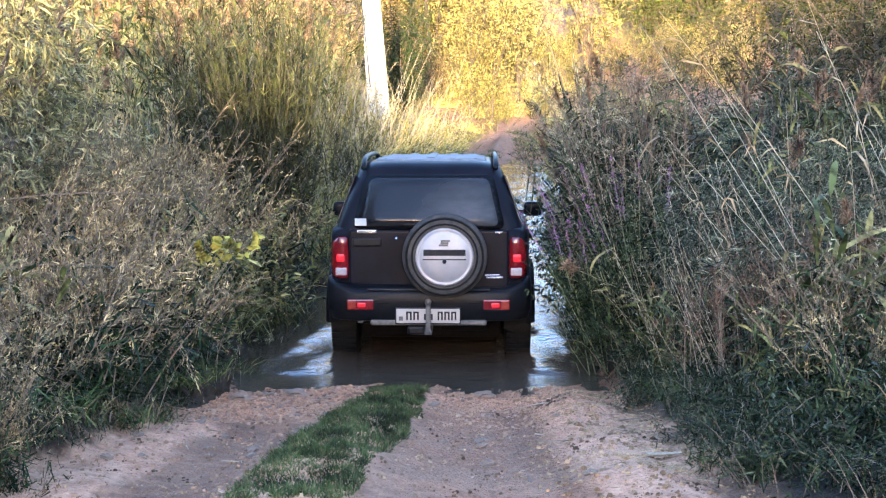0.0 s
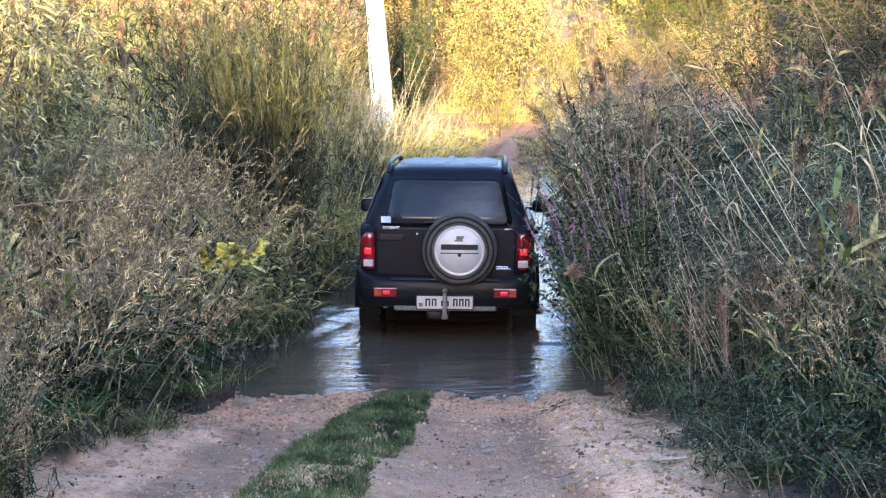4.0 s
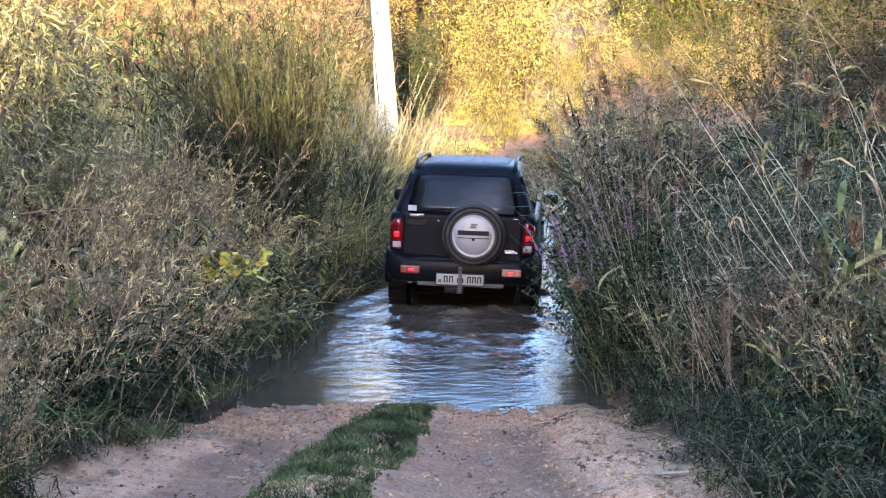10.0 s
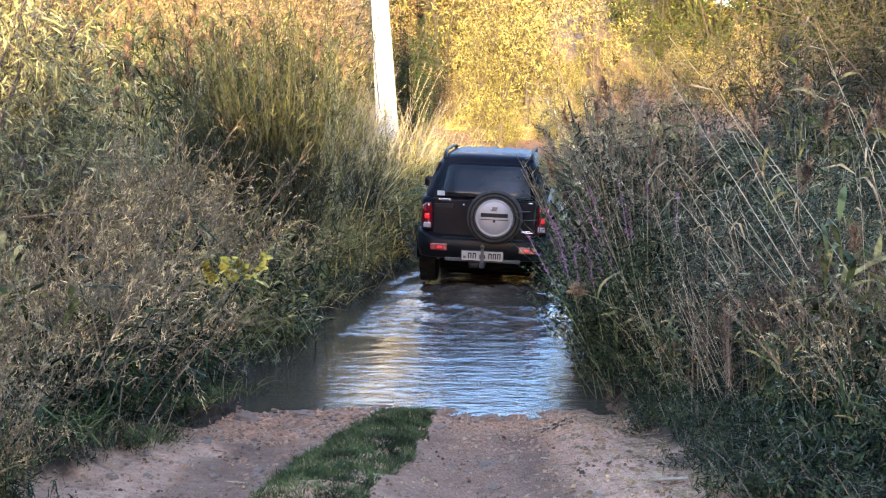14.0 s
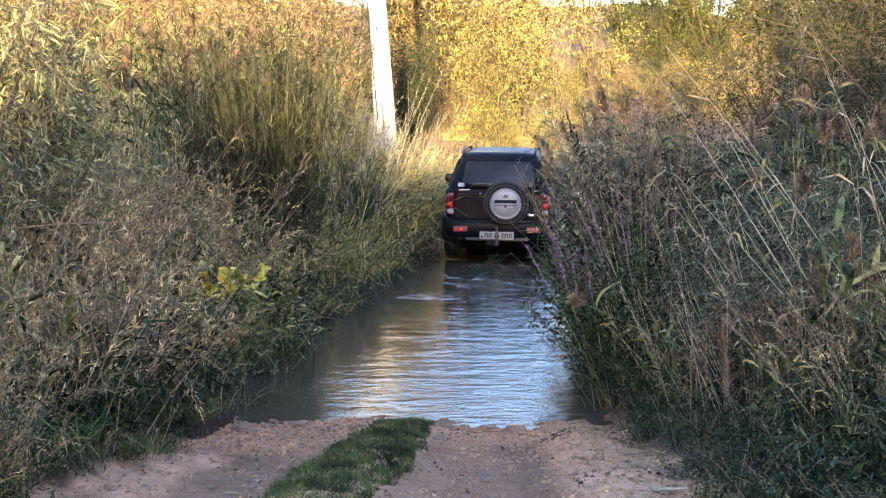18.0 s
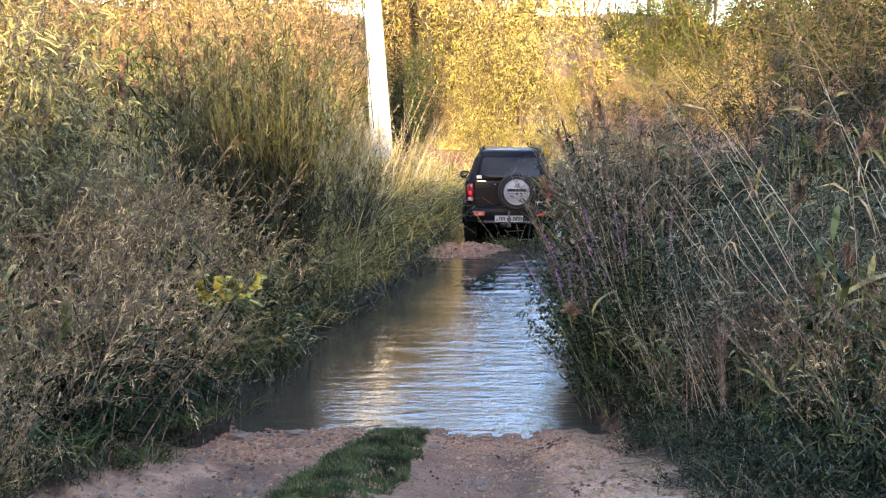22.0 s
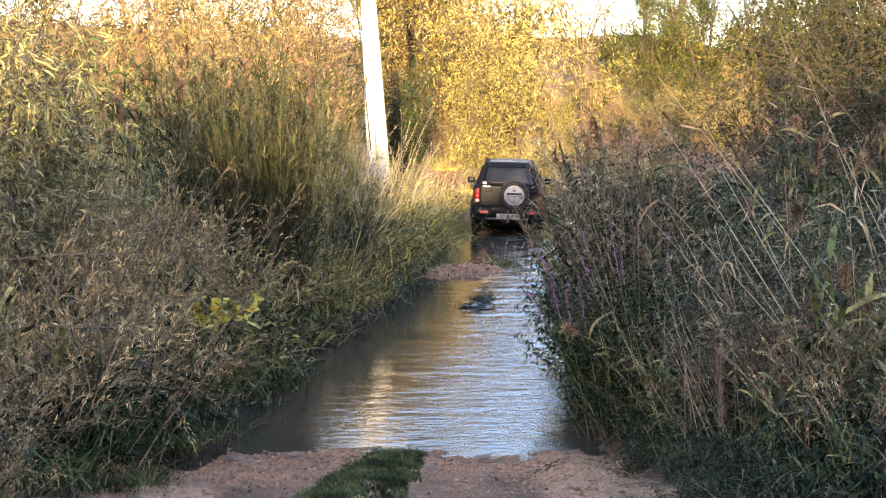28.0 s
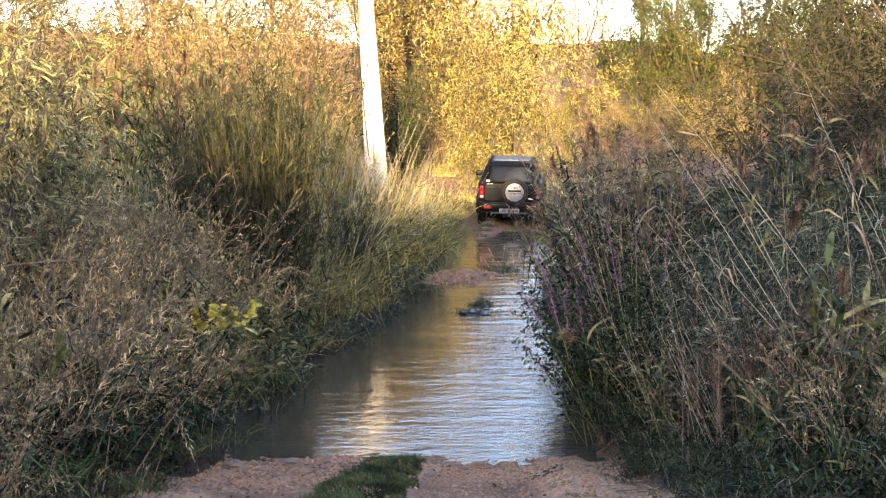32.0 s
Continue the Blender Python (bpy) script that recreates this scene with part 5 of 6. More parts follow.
def glass_material():
    """Dark tinted glass under a thin film of road dust that the wiper has cleared in part; its cool pale lower right
    also paints a reflection.
    """
    m, tree, bsdf = material("tinted_glass")
    bsdf.inputs["Base Color"].default_value = (0.008, 0.009, 0.011, 1)
    bsdf.inputs["Transmission Weight"].default_value = 0.3
    bsdf.inputs["Roughness"].default_value = 0.03
    bsdf.inputs["IOR"].default_value = 1.45
    bsdf.inputs["Specular IOR Level"].default_value = 0.09
    dust = tree.nodes.new("ShaderNodeBsdfDiffuse")
    dust.inputs[0].default_value = (0.235, 0.24, 0.255, 1)
    tc = tree.nodes.new("ShaderNodeTexCoord")
    arc = node(tree, "ShaderNodeVectorMath")
    arc.operation = "DISTANCE"
    arc.inputs[1].default_value = (0.42, -0.74, 1.1)
    tree.links.new(tc.outputs["Object"], arc.inputs[0])
    film_sheen = node(tree, "ShaderNodeMapRange")
    film_sheen.inputs[1].default_value, film_sheen.inputs[2].default_value = 0.2, 0.62
    film_sheen.inputs[3].default_value, film_sheen.inputs[4].default_value = 0.17, 0.015
    tree.links.new(arc.outputs["Value"], film_sheen.inputs[0])
    film = node(tree, "ShaderNodeMath")
    film.operation = "MULTIPLY"
    tree.links.new(film_sheen.outputs[0], film.inputs[0])
    tree.links.new(ramp(tree, noise_tex(tree, 5.0, 5, stretch=(1, 1, 2.5)), [(0.3, (0.5, 0.5, 0.5)), (0.7, (1.0, 1.0, 1.0))]), film.inputs[1])
    ms = tree.nodes.new("ShaderNodeMixShader")
    tree.links.new(film.outputs[0], ms.inputs[0])
    tree.links.new(bsdf.outputs[0], ms.inputs[1])
    tree.links.new(dust.outputs[0], ms.inputs[2])
    tree.links.new(ms.outputs[0], tree.nodes["Material Output"].inputs[0])
    return m


GLASS = glass_material()
FRIT = plain("black_glass_band", (0.00284, 0.00284, 0.00355), 0.12, vary=0.2, spec=0.0639)


def box(x0, x1, y0, y1, z0, z1, r=0.01, bm=None, seg=2):
    """A box with rounded edges, added to bm."""
    out = bm or bmesh.new()
    b = bmesh.new()
    bmesh.ops.create_cube(b, size=1)
    for v in b.verts:
        v.co = ((x0 + x1) / 2 + v.co.x * (x1 - x0), (y0 + y1) / 2 + v.co.y * (y1 - y0), (z0 + z1) / 2 + v.co.z * (z1 - z0))
    if r:
        bmesh.ops.bevel(b, geom=b.edges[:], offset=r, segments=seg, affect="EDGES", profile=0.6)
    t = bpy.data.meshes.new("t")
    b.to_mesh(t)
    b.free()
    out.from_mesh(t)
    bpy.data.meshes.remove(t)
    return out


def loft(rings, caps=True):
    bm = bmesh.new()
    rows = [[bm.verts.new(p) for p in ring] for ring in rings]
    n = len(rows[0])
    for a, b in zip(rows, rows[1:]):
        for i in range(n):
            bm.faces.new((a[i], a[(i + 1) % n], b[(i + 1) % n], b[i]))
    if caps:
        bm.faces.new(rows[0][::-1])
        bm.faces.new(rows[-1])
    bmesh.ops.recalc_face_normals(bm, faces=bm.faces[:])
    for f in bm.faces:
        f.smooth = True
    return bm


def lathe(profile, n=40, axle="x"):
    """Turns a profile of (along the axle, radius) round the axle."""
    rings = []
    for a, r in profile:
        ring = []
        for k in range(n):
            q = 2 * math.pi * k / n
            p = (a, r * math.cos(q), r * math.sin(q))
            ring.append(p if axle == "x" else (p[1], a, p[2]))
        rings.append(ring)
    return loft(rings)


def rounded(xh, y0, y1, z, r, n=5):
    """A level ring: a rectangle of half width xh between y0 and y1 with rounded corners."""
    ring = []
    for cx, cy, q0 in ((xh - r, y1 - r, 0), (-xh + r, y1 - r, 90), (-xh + r, y0 + r, 180), (xh - r, y0 + r, 270)):
        for k in range(n):
            q = radians(q0 + 90 * k / (n - 1))
            ring.append((cx + r * math.cos(q), cy + r * math.sin(q), z))
    return ring


def slab(corners, thick, out):
    """A pane with four corners, thick metres thick towards out."""
    bm = bmesh.new()
    o = Vector(out).normalized() * thick
    a = [bm.verts.new(Vector(c)) for c in corners]
    b = [bm.verts.new(Vector(c) + o) for c in corners]
    bm.faces.new(a[::-1]), bm.faces.new(b)
    for i in range(4):
        bm.faces.new((a[i], a[(i + 1) % 4], b[(i + 1) % 4], b[i]))
    bmesh.ops.recalc_face_normals(bm, faces=bm.faces[:])
    bmesh.ops.bevel(bm, geom=bm.edges[:], offset=thick * 0.3, segments=1, affect="EDGES")
    return bm


def pane(corners, r, thick, proud):
    """The rear glass: a bowed pane with rounded corners, proud metres off the tailgate's slope."""
    bm = bmesh.new()
    ring = []
    for k, (x, z) in enumerate(corners):
        (xa, za), (xb, zb) = corners[k - 1], corners[(k + 1) % 4]
        a = Vector((xa - x, za - z)).normalized() * r
        b = Vector((xb - x, zb - z)).normalized() * r
        for j in range(6):
            u = j / 5
            q = a * (1 - u) ** 2 + b * u ** 2
            ring.append((x + q.x, z + q.y))
    def lie(x, z, off):
        return (x, -0.768 + (z - 1.18) * 0.44 + 0.06 * x * x - off, z)
    n = len(ring)
    cx, cz = sum(p[0] for p in ring) / n, sum(p[1] for p in ring) / n
    rows = [[bm.verts.new(lie(cx + (x - cx) * f, cz + (z - cz) * f, o)) for x, z in ring] for f, o in ((0.3, proud + thick), (0.65, proud + thick), (1.0, proud + thick), (1.0, proud - 0.03))]
    bm.faces.new(rows[0])
    for p, q in zip(rows, rows[1:]):
        for i in range(n):
            bm.faces.new((p[i], p[(i + 1) % n], q[(i + 1) % n], q[i]))
    bmesh.ops.recalc_face_normals(bm, faces=bm.faces[:])
    for f in bm.faces:
        f.smooth = True
    return bm


def body_ring(y, xh, z0, z1, r=0.07, n=4):
    ring = []
    for cx, cz, q0 in ((xh - r, z1 - r, 0), (-xh + r, z1 - r, 90), (-xh + r, z0 + r, 180), (xh - r, z0 + r, 270)):
        for k in range(n):
            q = radians(q0 + 90 * k / (n - 1))
            ring.append((cx + r * math.cos(q), y, cz + r * math.sin(q)))
    return ring


def build_wheel(car, name, x, y):
    side = 1 if x > 0 else -1
    w = part(name, lathe([(-0.1, 0.19), (-0.112, 0.25), (-0.108, 0.305), (-0.085, 0.337), (-0.04, 0.343), (0.04, 0.343), (0.085, 0.337), (0.108, 0.305), (0.112, 0.25), (0.1, 0.19)]), RUBBER, car, "black tyre on its rim")
    w.location = (x, y, 0.343)
    rim = lathe([(-0.085, 0.05), (-0.095, 0.195), (0.0, 0.17), (0.08, 0.195), (0.05, 0.06)], 24)
    part("rim", rim, SILVER, w, "silver alloy rim")
    for k in range(5):
        b = box(side * 0.05 - 0.02, side * 0.05 + 0.025, -0.025, 0.025, 0.03, 0.185, 0.008)
        s = part("spoke", b, SILVER, w)
        s.rotation_euler = (radians(72 * k), 0, 0)
    tread = bmesh.new()
    for k in range(36):
        q = Matrix.Rotation(radians(10 * k), 4, "X")
        for x0 in (-0.1, 0.012):
            t = box(x0, x0 + 0.088, -0.018, 0.018, 0.335, 0.348, 0)
            bmesh.ops.transform(t, matrix=q, verts=t.verts[:])
            me_t = bpy.data.meshes.new("t")
            t.to_mesh(me_t)
            t.free()
            tread.from_mesh(me_t)
            bpy.data.meshes.remove(me_t)
    part("tread", tread, RUBBER, w)
    return w


def build_car():
    car = thing("car", "black four-wheel-drive car with a rear-mounted spare wheel driving through the ford", "car")
    R = [(-0.74, 0.77, 0.62, 1.16), (-0.70, 0.80, 0.55, 1.18), (-0.45, 0.83, 0.55, 1.19), (-0.43, 0.83, 0.74, 1.19), (0.42, 0.85, 0.74, 1.18), (0.44, 0.85, 0.38, 1.18),
         (1.2, 0.86, 0.36, 1.16), (2.04, 0.85, 0.38, 1.12), (2.06, 0.85, 0.74, 1.10), (2.9, 0.82, 0.74, 1.02), (2.92, 0.82, 0.42, 1.01), (3.05, 0.78, 0.42, 0.96), (3.12, 0.7, 0.5, 0.85)]
    part("body", loft([body_ring(y, xh, a, b) for y, xh, a, b in R]), PAINT, car)
    C = [(0.775, -0.735, 2.12, 1.10, 0.1), (0.765, -0.725, 2.0, 1.18, 0.12), (0.70, -0.65, 1.62, 1.38, 0.14), (0.635, -0.565, 1.3, 1.55, 0.16),
         (0.60, -0.51, 1.14, 1.65, 0.17), (0.55, -0.44, 1.04, 1.70, 0.18), (0.43, -0.29, 0.92, 1.72, 0.2), (0.2, 0.0, 0.6, 1.727, 0.1)]
    part("cabin", loft([rounded(*(c[0], c[1], c[2], c[3], c[4])) for c in C]), PAINT, car, "black cabin with roof")
    roof = bmesh.new()
    for k in range(5):
        x = -0.36 + 0.18 * k
        box(x - 0.035, x + 0.035, -0.24, 0.85, 1.72, 1.745 - 0.03 * abs(x), 0.004, roof)
    part("roof_ribs", roof, ROOF_SHEEN, car)
    part("roof_panel", loft([rounded(0.47 * k, -0.33 * k, 0.88 * k, z, 0.16) for z, k in ((1.70, 1.02), (1.722, 1.0), (1.734, 0.85), (1.739, 0.4))]), ROOF_SHEEN, car, "black roof panel with dust and painted sky sheen")
    # tailgate
    gate = part("tailgate", box(-0.655, 0.655, -0.765, -0.70, 0.62, 1.172, 0.03, seg=4), PAINT, car)
    part("window_frame", pane(((-0.625, 1.178), (0.625, 1.178), (0.53, 1.61), (-0.53, 1.61)), 0.07, 0.018, 0.0), FRIT, gate, "black band round the rear window")
    part("rear_window", pane(((-0.555, 1.20), (0.575, 1.20), (0.487, 1.585), (-0.487, 1.585)), 0.06, 0.008, 0.020), GLASS, gate, "dusty tinted rear window")
    part("door_handle", box(-0.625, -0.385, -0.79, -0.755, 1.035, 1.105, 0.015), PLASTIC, gate, "black tailgate handle")
    part("lock", lathe([(-0.776, 0.0), (-0.774, 0.012), (-0.76, 0.014)], 12, "y"), CHROME, gate).location = (-0.265, 0, 1.10)
    part("wiper", box(-0.2, 0.36, -0.815, -0.795, 1.205, 1.222, 0.006), PLASTIC, gate)
    part("window_sticker", slab([(-0.60, -0.786, 1.205), (-0.505, -0.79, 1.205), (-0.51, -0.764, 1.262), (-0.603, -0.76, 1.262)], 0.004, (0, -1, 0.4)), WHITE, gate, "small white sticker")
    for x0, x1, z, h in ((-0.585, -0.425, 1.142, 0.026), (0.46, 0.58, 0.795, 0.009), (0.47, 0.61, 0.772, 0.014), (0.54, 0.60, 1.142, 0.014)):
        part("badge", box(x0, x1, -0.772, -0.762, z, z + h, 0.003), CHROME, gate, "chrome badge bar")
    # spare wheel
    spare = part("spare_wheel", lathe([(-0.77, 0.16), (-0.775, 0.30), (-0.80, 0.335), (-0.85, 0.343), (-0.92, 0.343), (-0.965, 0.333), (-0.985, 0.30), (-0.985, 0.24)], 56, "y"), DUSTY, car, "spare tyre on the tailgate")
    spare.location = (0.135, 0, 0.972)
    for r in (0.262, 0.305):
        part("sidewall_rib", lathe([(-0.984, r - 0.008), (-0.991, r - 0.004), (-0.991, r + 0.004), (-0.978, r + 0.012)], 56, "y"), RUBBER, spare)
    part("cover", lathe([(-0.975, 0.236), (-0.994, 0.23), (-0.999, 0.217), (-0.99, 0.209), (-1.0, 0.196), (-1.012, 0.1), (-1.014, 0.004)], 48, "y"), SILVER, spare, "silver hard cover")
    part("cover_bar", box(-0.175, 0.175, -1.018, -1.0, -0.022, -0.014, 0.002), INK, spare)
    part("cover_mark", box(-0.168, 0.168, -1.017, -1.0, 0.012, 0.062, 0.004), INK, spare, "dark maker's mark as a bar")
    mark = box(-0.045, 0.03, -1.016, -1.0, 0.088, 0.104, 0.004)
    mark = box(-0.03, 0.045, -1.016, -1.0, 0.124, 0.14, 0.004, mark)
    mark = box(-0.032, 0.032, -1.016, -1.0, 0.106, 0.122, 0.004, mark)
    part("cover_emblem", mark, STEEL, spare, "grey emblem as three bars")
    part("cover_lock", lathe([(-1.022, 0.0), (-1.02, 0.016), (-1.0, 0.018)], 12, "y"), INK, spare).location = (0.0, 0, -0.035)
    # lamps
    for sx in (-1, 1):
        rings = []
        for z, i, o in ((0.775, 0.672, 0.775), (0.79, 0.662, 0.79), (0.87, 0.658, 0.803), (0.98, 0.658, 0.803), (1.06, 0.66, 0.793), (1.10, 0.668, 0.77), (1.112, 0.68, 0.745)):
            rings.append([(sx * i, -0.70, z), (sx * i, -0.778, z), (sx * (i + 0.06), -0.785, z), (sx * (o - 0.025), -0.765, z), (sx * o, -0.72, z), (sx * (o + 0.004), -0.62, z), (sx * 0.70, -0.62, z)])
        lamp = part("tail_lamp", loft(rings), RED, car, "red tail lamp")
        part("clear_lens", box(min(sx * 0.668, sx * 0.765), max(sx * 0.668, sx * 0.765), -0.788, -0.76, 0.795, 0.862, 0.012), CLEAR, lamp, "clear reversing lens")
        part("brake_bulb", box(min(sx * 0.685, sx * 0.755), max(sx * 0.685, sx * 0.755), -0.791, -0.76, 0.905, 0.975, 0.02), RED_LIT, lamp, "glowing red bulb")
        fog = part("bumper_lamp", box(min(sx * 0.445, sx * 0.665), max(sx * 0.445, sx * 0.665), -0.868, -0.82, 0.523, 0.611, 0.012), RED, car, "red and orange bumper lamp")
        part("orange_lens", box(min(sx * 0.59, sx * 0.66), max(sx * 0.59, sx * 0.66), -0.871, -0.83, 0.53, 0.605, 0.008), ORANGE, fog)
        part("fog_bulb", box(min(sx * 0.51, sx * 0.58), max(sx * 0.51, sx * 0.58), -0.872, -0.83, 0.545, 0.585, 0.012), RED_LIT, fog, "glowing red bulb")
    # bumper, plate, tow bar
    edge = ((-0.80, -0.46), (-0.845, -0.60), (-0.83, -0.72), (-0.765, -0.81), (-0.62, -0.852), (-0.3, -0.866), (0.3, -0.866), (0.62, -0.852), (0.765, -0.81), (0.83, -0.72), (0.845, -0.60), (0.80, -0.46))
    shape = ((0.425, 0.955, 0.05), (0.44, 0.975, 0.025), (0.50, 0.99, 0.012), (0.515, 1.0, 0.0), (0.60, 1.005, -0.004), (0.655, 1.0, 0.0), (0.68, 0.992, 0.012), (0.69, 0.965, 0.06))
    bumper = part("rear_bumper", loft([[(x * k, y + d, z + (0.09 * smooth(0.68, 0.84, abs(x)) if z > 0.62 else 0.0)) for x, y in edge] for z, k, d in shape]), PLASTIC, car, "black moulded bumper")
    part("step_pad", box(-0.5, 0.5, -0.862, -0.78, 0.683, 0.697, 0.005), STEP, bumper, "ribbed grey step pad")
    part("bumper_seam", box(-0.42, 0.42, -0.868, -0.85, 0.575, 0.583, 0.002), DIRTY, bumper)
    plate = part("number_plate", box(-0.26, 0.255, -0.885, -0.872, 0.42, 0.537, 0.006), WHITE, car, "white number plate")
    part("plate_holder", box(-0.27, 0.265, -0.876, -0.845, 0.41, 0.547, 0.006), PLASTIC, plate)
    for x0, x1, h in ((-0.18, -0.135, 0.07), (-0.122, -0.077, 0.07), (-0.035, -0.004, 0.05), (0.006, 0.036, 0.05), (0.075, 0.118, 0.07), (0.13, 0.173, 0.07), (0.185, 0.228, 0.07)):
        bar = box(x0, x0 + 0.014, -0.889, -0.88, 0.445, 0.445 + h, 0.002)
        bar = box(x1 - 0.014, x1, -0.889, -0.88, 0.445, 0.445 + h, 0.002, bar)
        bar = box(x0, x1, -0.889, -0.88, 0.445 + h - 0.014, 0.445 + h, 0.002, bar)
        part("plate_bar", bar, INK, plate)
    part("plate_mark", box(-0.24, -0.205, -0.888, -0.88, 0.44, 0.475, 0.003), STEEL, plate)
    part("tow_beam", box(-0.475, 0.475, -0.86, -0.80, 0.395, 0.44, 0.02, seg=3), STEEL, car, "grey steel tow beam")
    hitch = part("tow_hitch", box(-0.02, 0.02, -0.93, -0.90, 0.33, 0.6, 0.008), STEEL, car)
    part("hitch_arm", box(-0.03, 0.03, -0.93, -0.6, 0.33, 0.37, 0.01), STEEL, hitch)
    part("hitch_ball", lathe([(0.0, 0.004), (-0.01, 0.024), (-0.03, 0.028), (-0.05, 0.016)], 12, "y"), STEEL, hitch).location = (0, -0.9, 0.6)
    part("socket", box(-0.17, -0.03, -0.87, -0.78, 0.32, 0.39, 0.02), PLASTIC, hitch)
    tail = part("exhaust_pipe", lathe([(-0.83, 0.03), (-0.83, 0.036), (-0.4, 0.036), (-0.4, 0.03)], 16, "y"), STEEL, car)
    tail.location = (0.43, 0, 0.50)
    part("tow_eye", lathe([(-0.8, 0.012), (-0.8, 0.028), (-0.6, 0.028)], 12, "y"), STEEL, car).location = (-0.56, 0, 0.43)
    under = box(-0.58, 0.58, -0.62, 2.9, 0.36, 0.75, 0.05)
    # added boxes, lower than a real floor, block bright reflections beneath the car
    under = box(-0.62, 0.62, 2.2, 2.85, 0.07, 0.42, 0.04, under)
    under = box(-0.6, 0.6, -0.3, 2.88, 0.2, 0.37, 0.03, under)
    under = box(-0.57, 0.57, 0.36, 2.1, 0.05, 0.3, 0.03, under)
    under = box(-0.25, 0.3, 0.9, 1.9, 0.25, 0.42, 0.04, under)
    # tank and muffler: unseen, added to close the bright gap
    part("fuel_tank", box(-0.55, 0.0, 0.35, 1.25, 0.25, 0.42, 0.05), DIRTY, car)
    part("muffler", box(0.08, 0.5, -0.42, 0.12, 0.27, 0.42, 0.06), DIRTY, car)
    part("underbody", under, DIRTY, car, "muddy underbody with added low boxes that keep it dark")
    part("rear_axle", lathe([(-0.7, 0.045), (-0.08, 0.045), (0.0, 0.13), (0.12, 0.13), (0.2, 0.045), (0.7, 0.045)], 16), DIRTY, car).location = (0, 0, 0.343)
    for sx in (-1, 1):
        part("mud_flap", box(min(sx * 0.62, sx * 0.83), max(sx * 0.62, sx * 0.83), -0.47, -0.455, 0.3, 0.6, 0.006), RUBBER, car)
        for y, r in ((0.0, 0.42), (2.48, 0.42)):
            arc = []
            for k in range(13):
                q = radians(180 * k / 12)
                arc.append([(sx * xx, y + rr * math.cos(q), 0.36 + rr * math.sin(q)) for xx, rr in ((0.80, r - 0.03), (0.885, r - 0.03), (0.885, r + 0.03), (0.86, r + 0.07), (0.80, r + 0.07))])
            part("wheel_arch", loft(arc), PLASTIC, car, "dark flared wheel arch")
        rail = Soup()
        pts = [(-0.50, 1.66), (-0.46, 1.69), (-0.40, 1.72), (-0.3, 1.742), (-0.1, 1.75), (0.5, 1.75), (0.95, 1.735), (1.1, 1.66)]
        ring = [[(sx * (0.55 + 0.022 * math.cos(q)), y, z + 0.02 * math.sin(q)) for q in (0, 1.05, 2.1, 3.14, 4.19, 5.24)] for y, z in pts]
        part("roof_rail", loft(ring), PLASTIC, car, "black roof rail")
        mirror = part("door_mirror", box(min(sx * 0.86, sx * 1.05), max(sx * 0.86, sx * 1.05), 1.61, 1.74, 1.085, 1.235, 0.055, seg=3), PAINT, car)
        part("mirror_glass", box(min(sx * 0.875, sx * 1.0), max(sx * 0.875, sx * 1.0), 1.622, 1.634, 1.12, 1.205, 0.004), MIRROR, mirror, "mirror glass")
        part("mirror_arm", box(min(sx * 0.78, sx * 0.88), max(sx * 0.78, sx * 0.88), 1.65, 1.71, 1.11, 1.15, 0.01), PLASTIC, mirror)
        for y0, y1, y2, y3 in ((-0.56, -0.02, -0.02, -0.47), (0.03, 0.78, 0.72, 0.03), (0.84, 1.72, 1.08, 0.77)):
            part("side_window", slab([(sx * 0.768, y0, 1.20), (sx * 0.768, y1, 1.20), (sx * 0.618, y2, 1.60), (sx * 0.618, y3, 1.60)], 0.012, (sx, 0, 0.35)), GLASS, car, "tinted side window")
        for y in (0.25, 1.15):
            part("side_handle", box(min(sx * 0.85, sx * 0.885), max(sx * 0.85, sx * 0.885), y, y + 0.18, 1.0, 1.04, 0.01), PLASTIC, car)
        part("headlamp", box(min(sx * 0.5, sx * 0.76), max(sx * 0.5, sx * 0.76), 3.0, 3.1, 0.75, 0.9, 0.03), CLEAR, car, "clear headlamp")
        part("side_sill", box(min(sx * 0.82, sx * 0.875), max(sx * 0.82, sx * 0.875), 0.48, 2.02, 0.36, 0.56, 0.03), PLASTIC, car)
    part("windscreen", slab([(-0.70, 1.98, 1.18), (0.70, 1.98, 1.18), (0.53, 1.18, 1.60), (-0.53, 1.18, 1.60)], 0.012, (0, 1, 1.5)), GLASS, car, "windscreen")
    part("front_bumper", box(-0.82, 0.82, 2.95, 3.2, 0.32, 0.7, 0.06, seg=3), PLASTIC, car)
    wheels = [build_wheel(car, "wheel", x, y) for x in (-0.75, 0.75) for y in (0.0, 2.48)]
    return car, wheels


car, wheels = build_car()


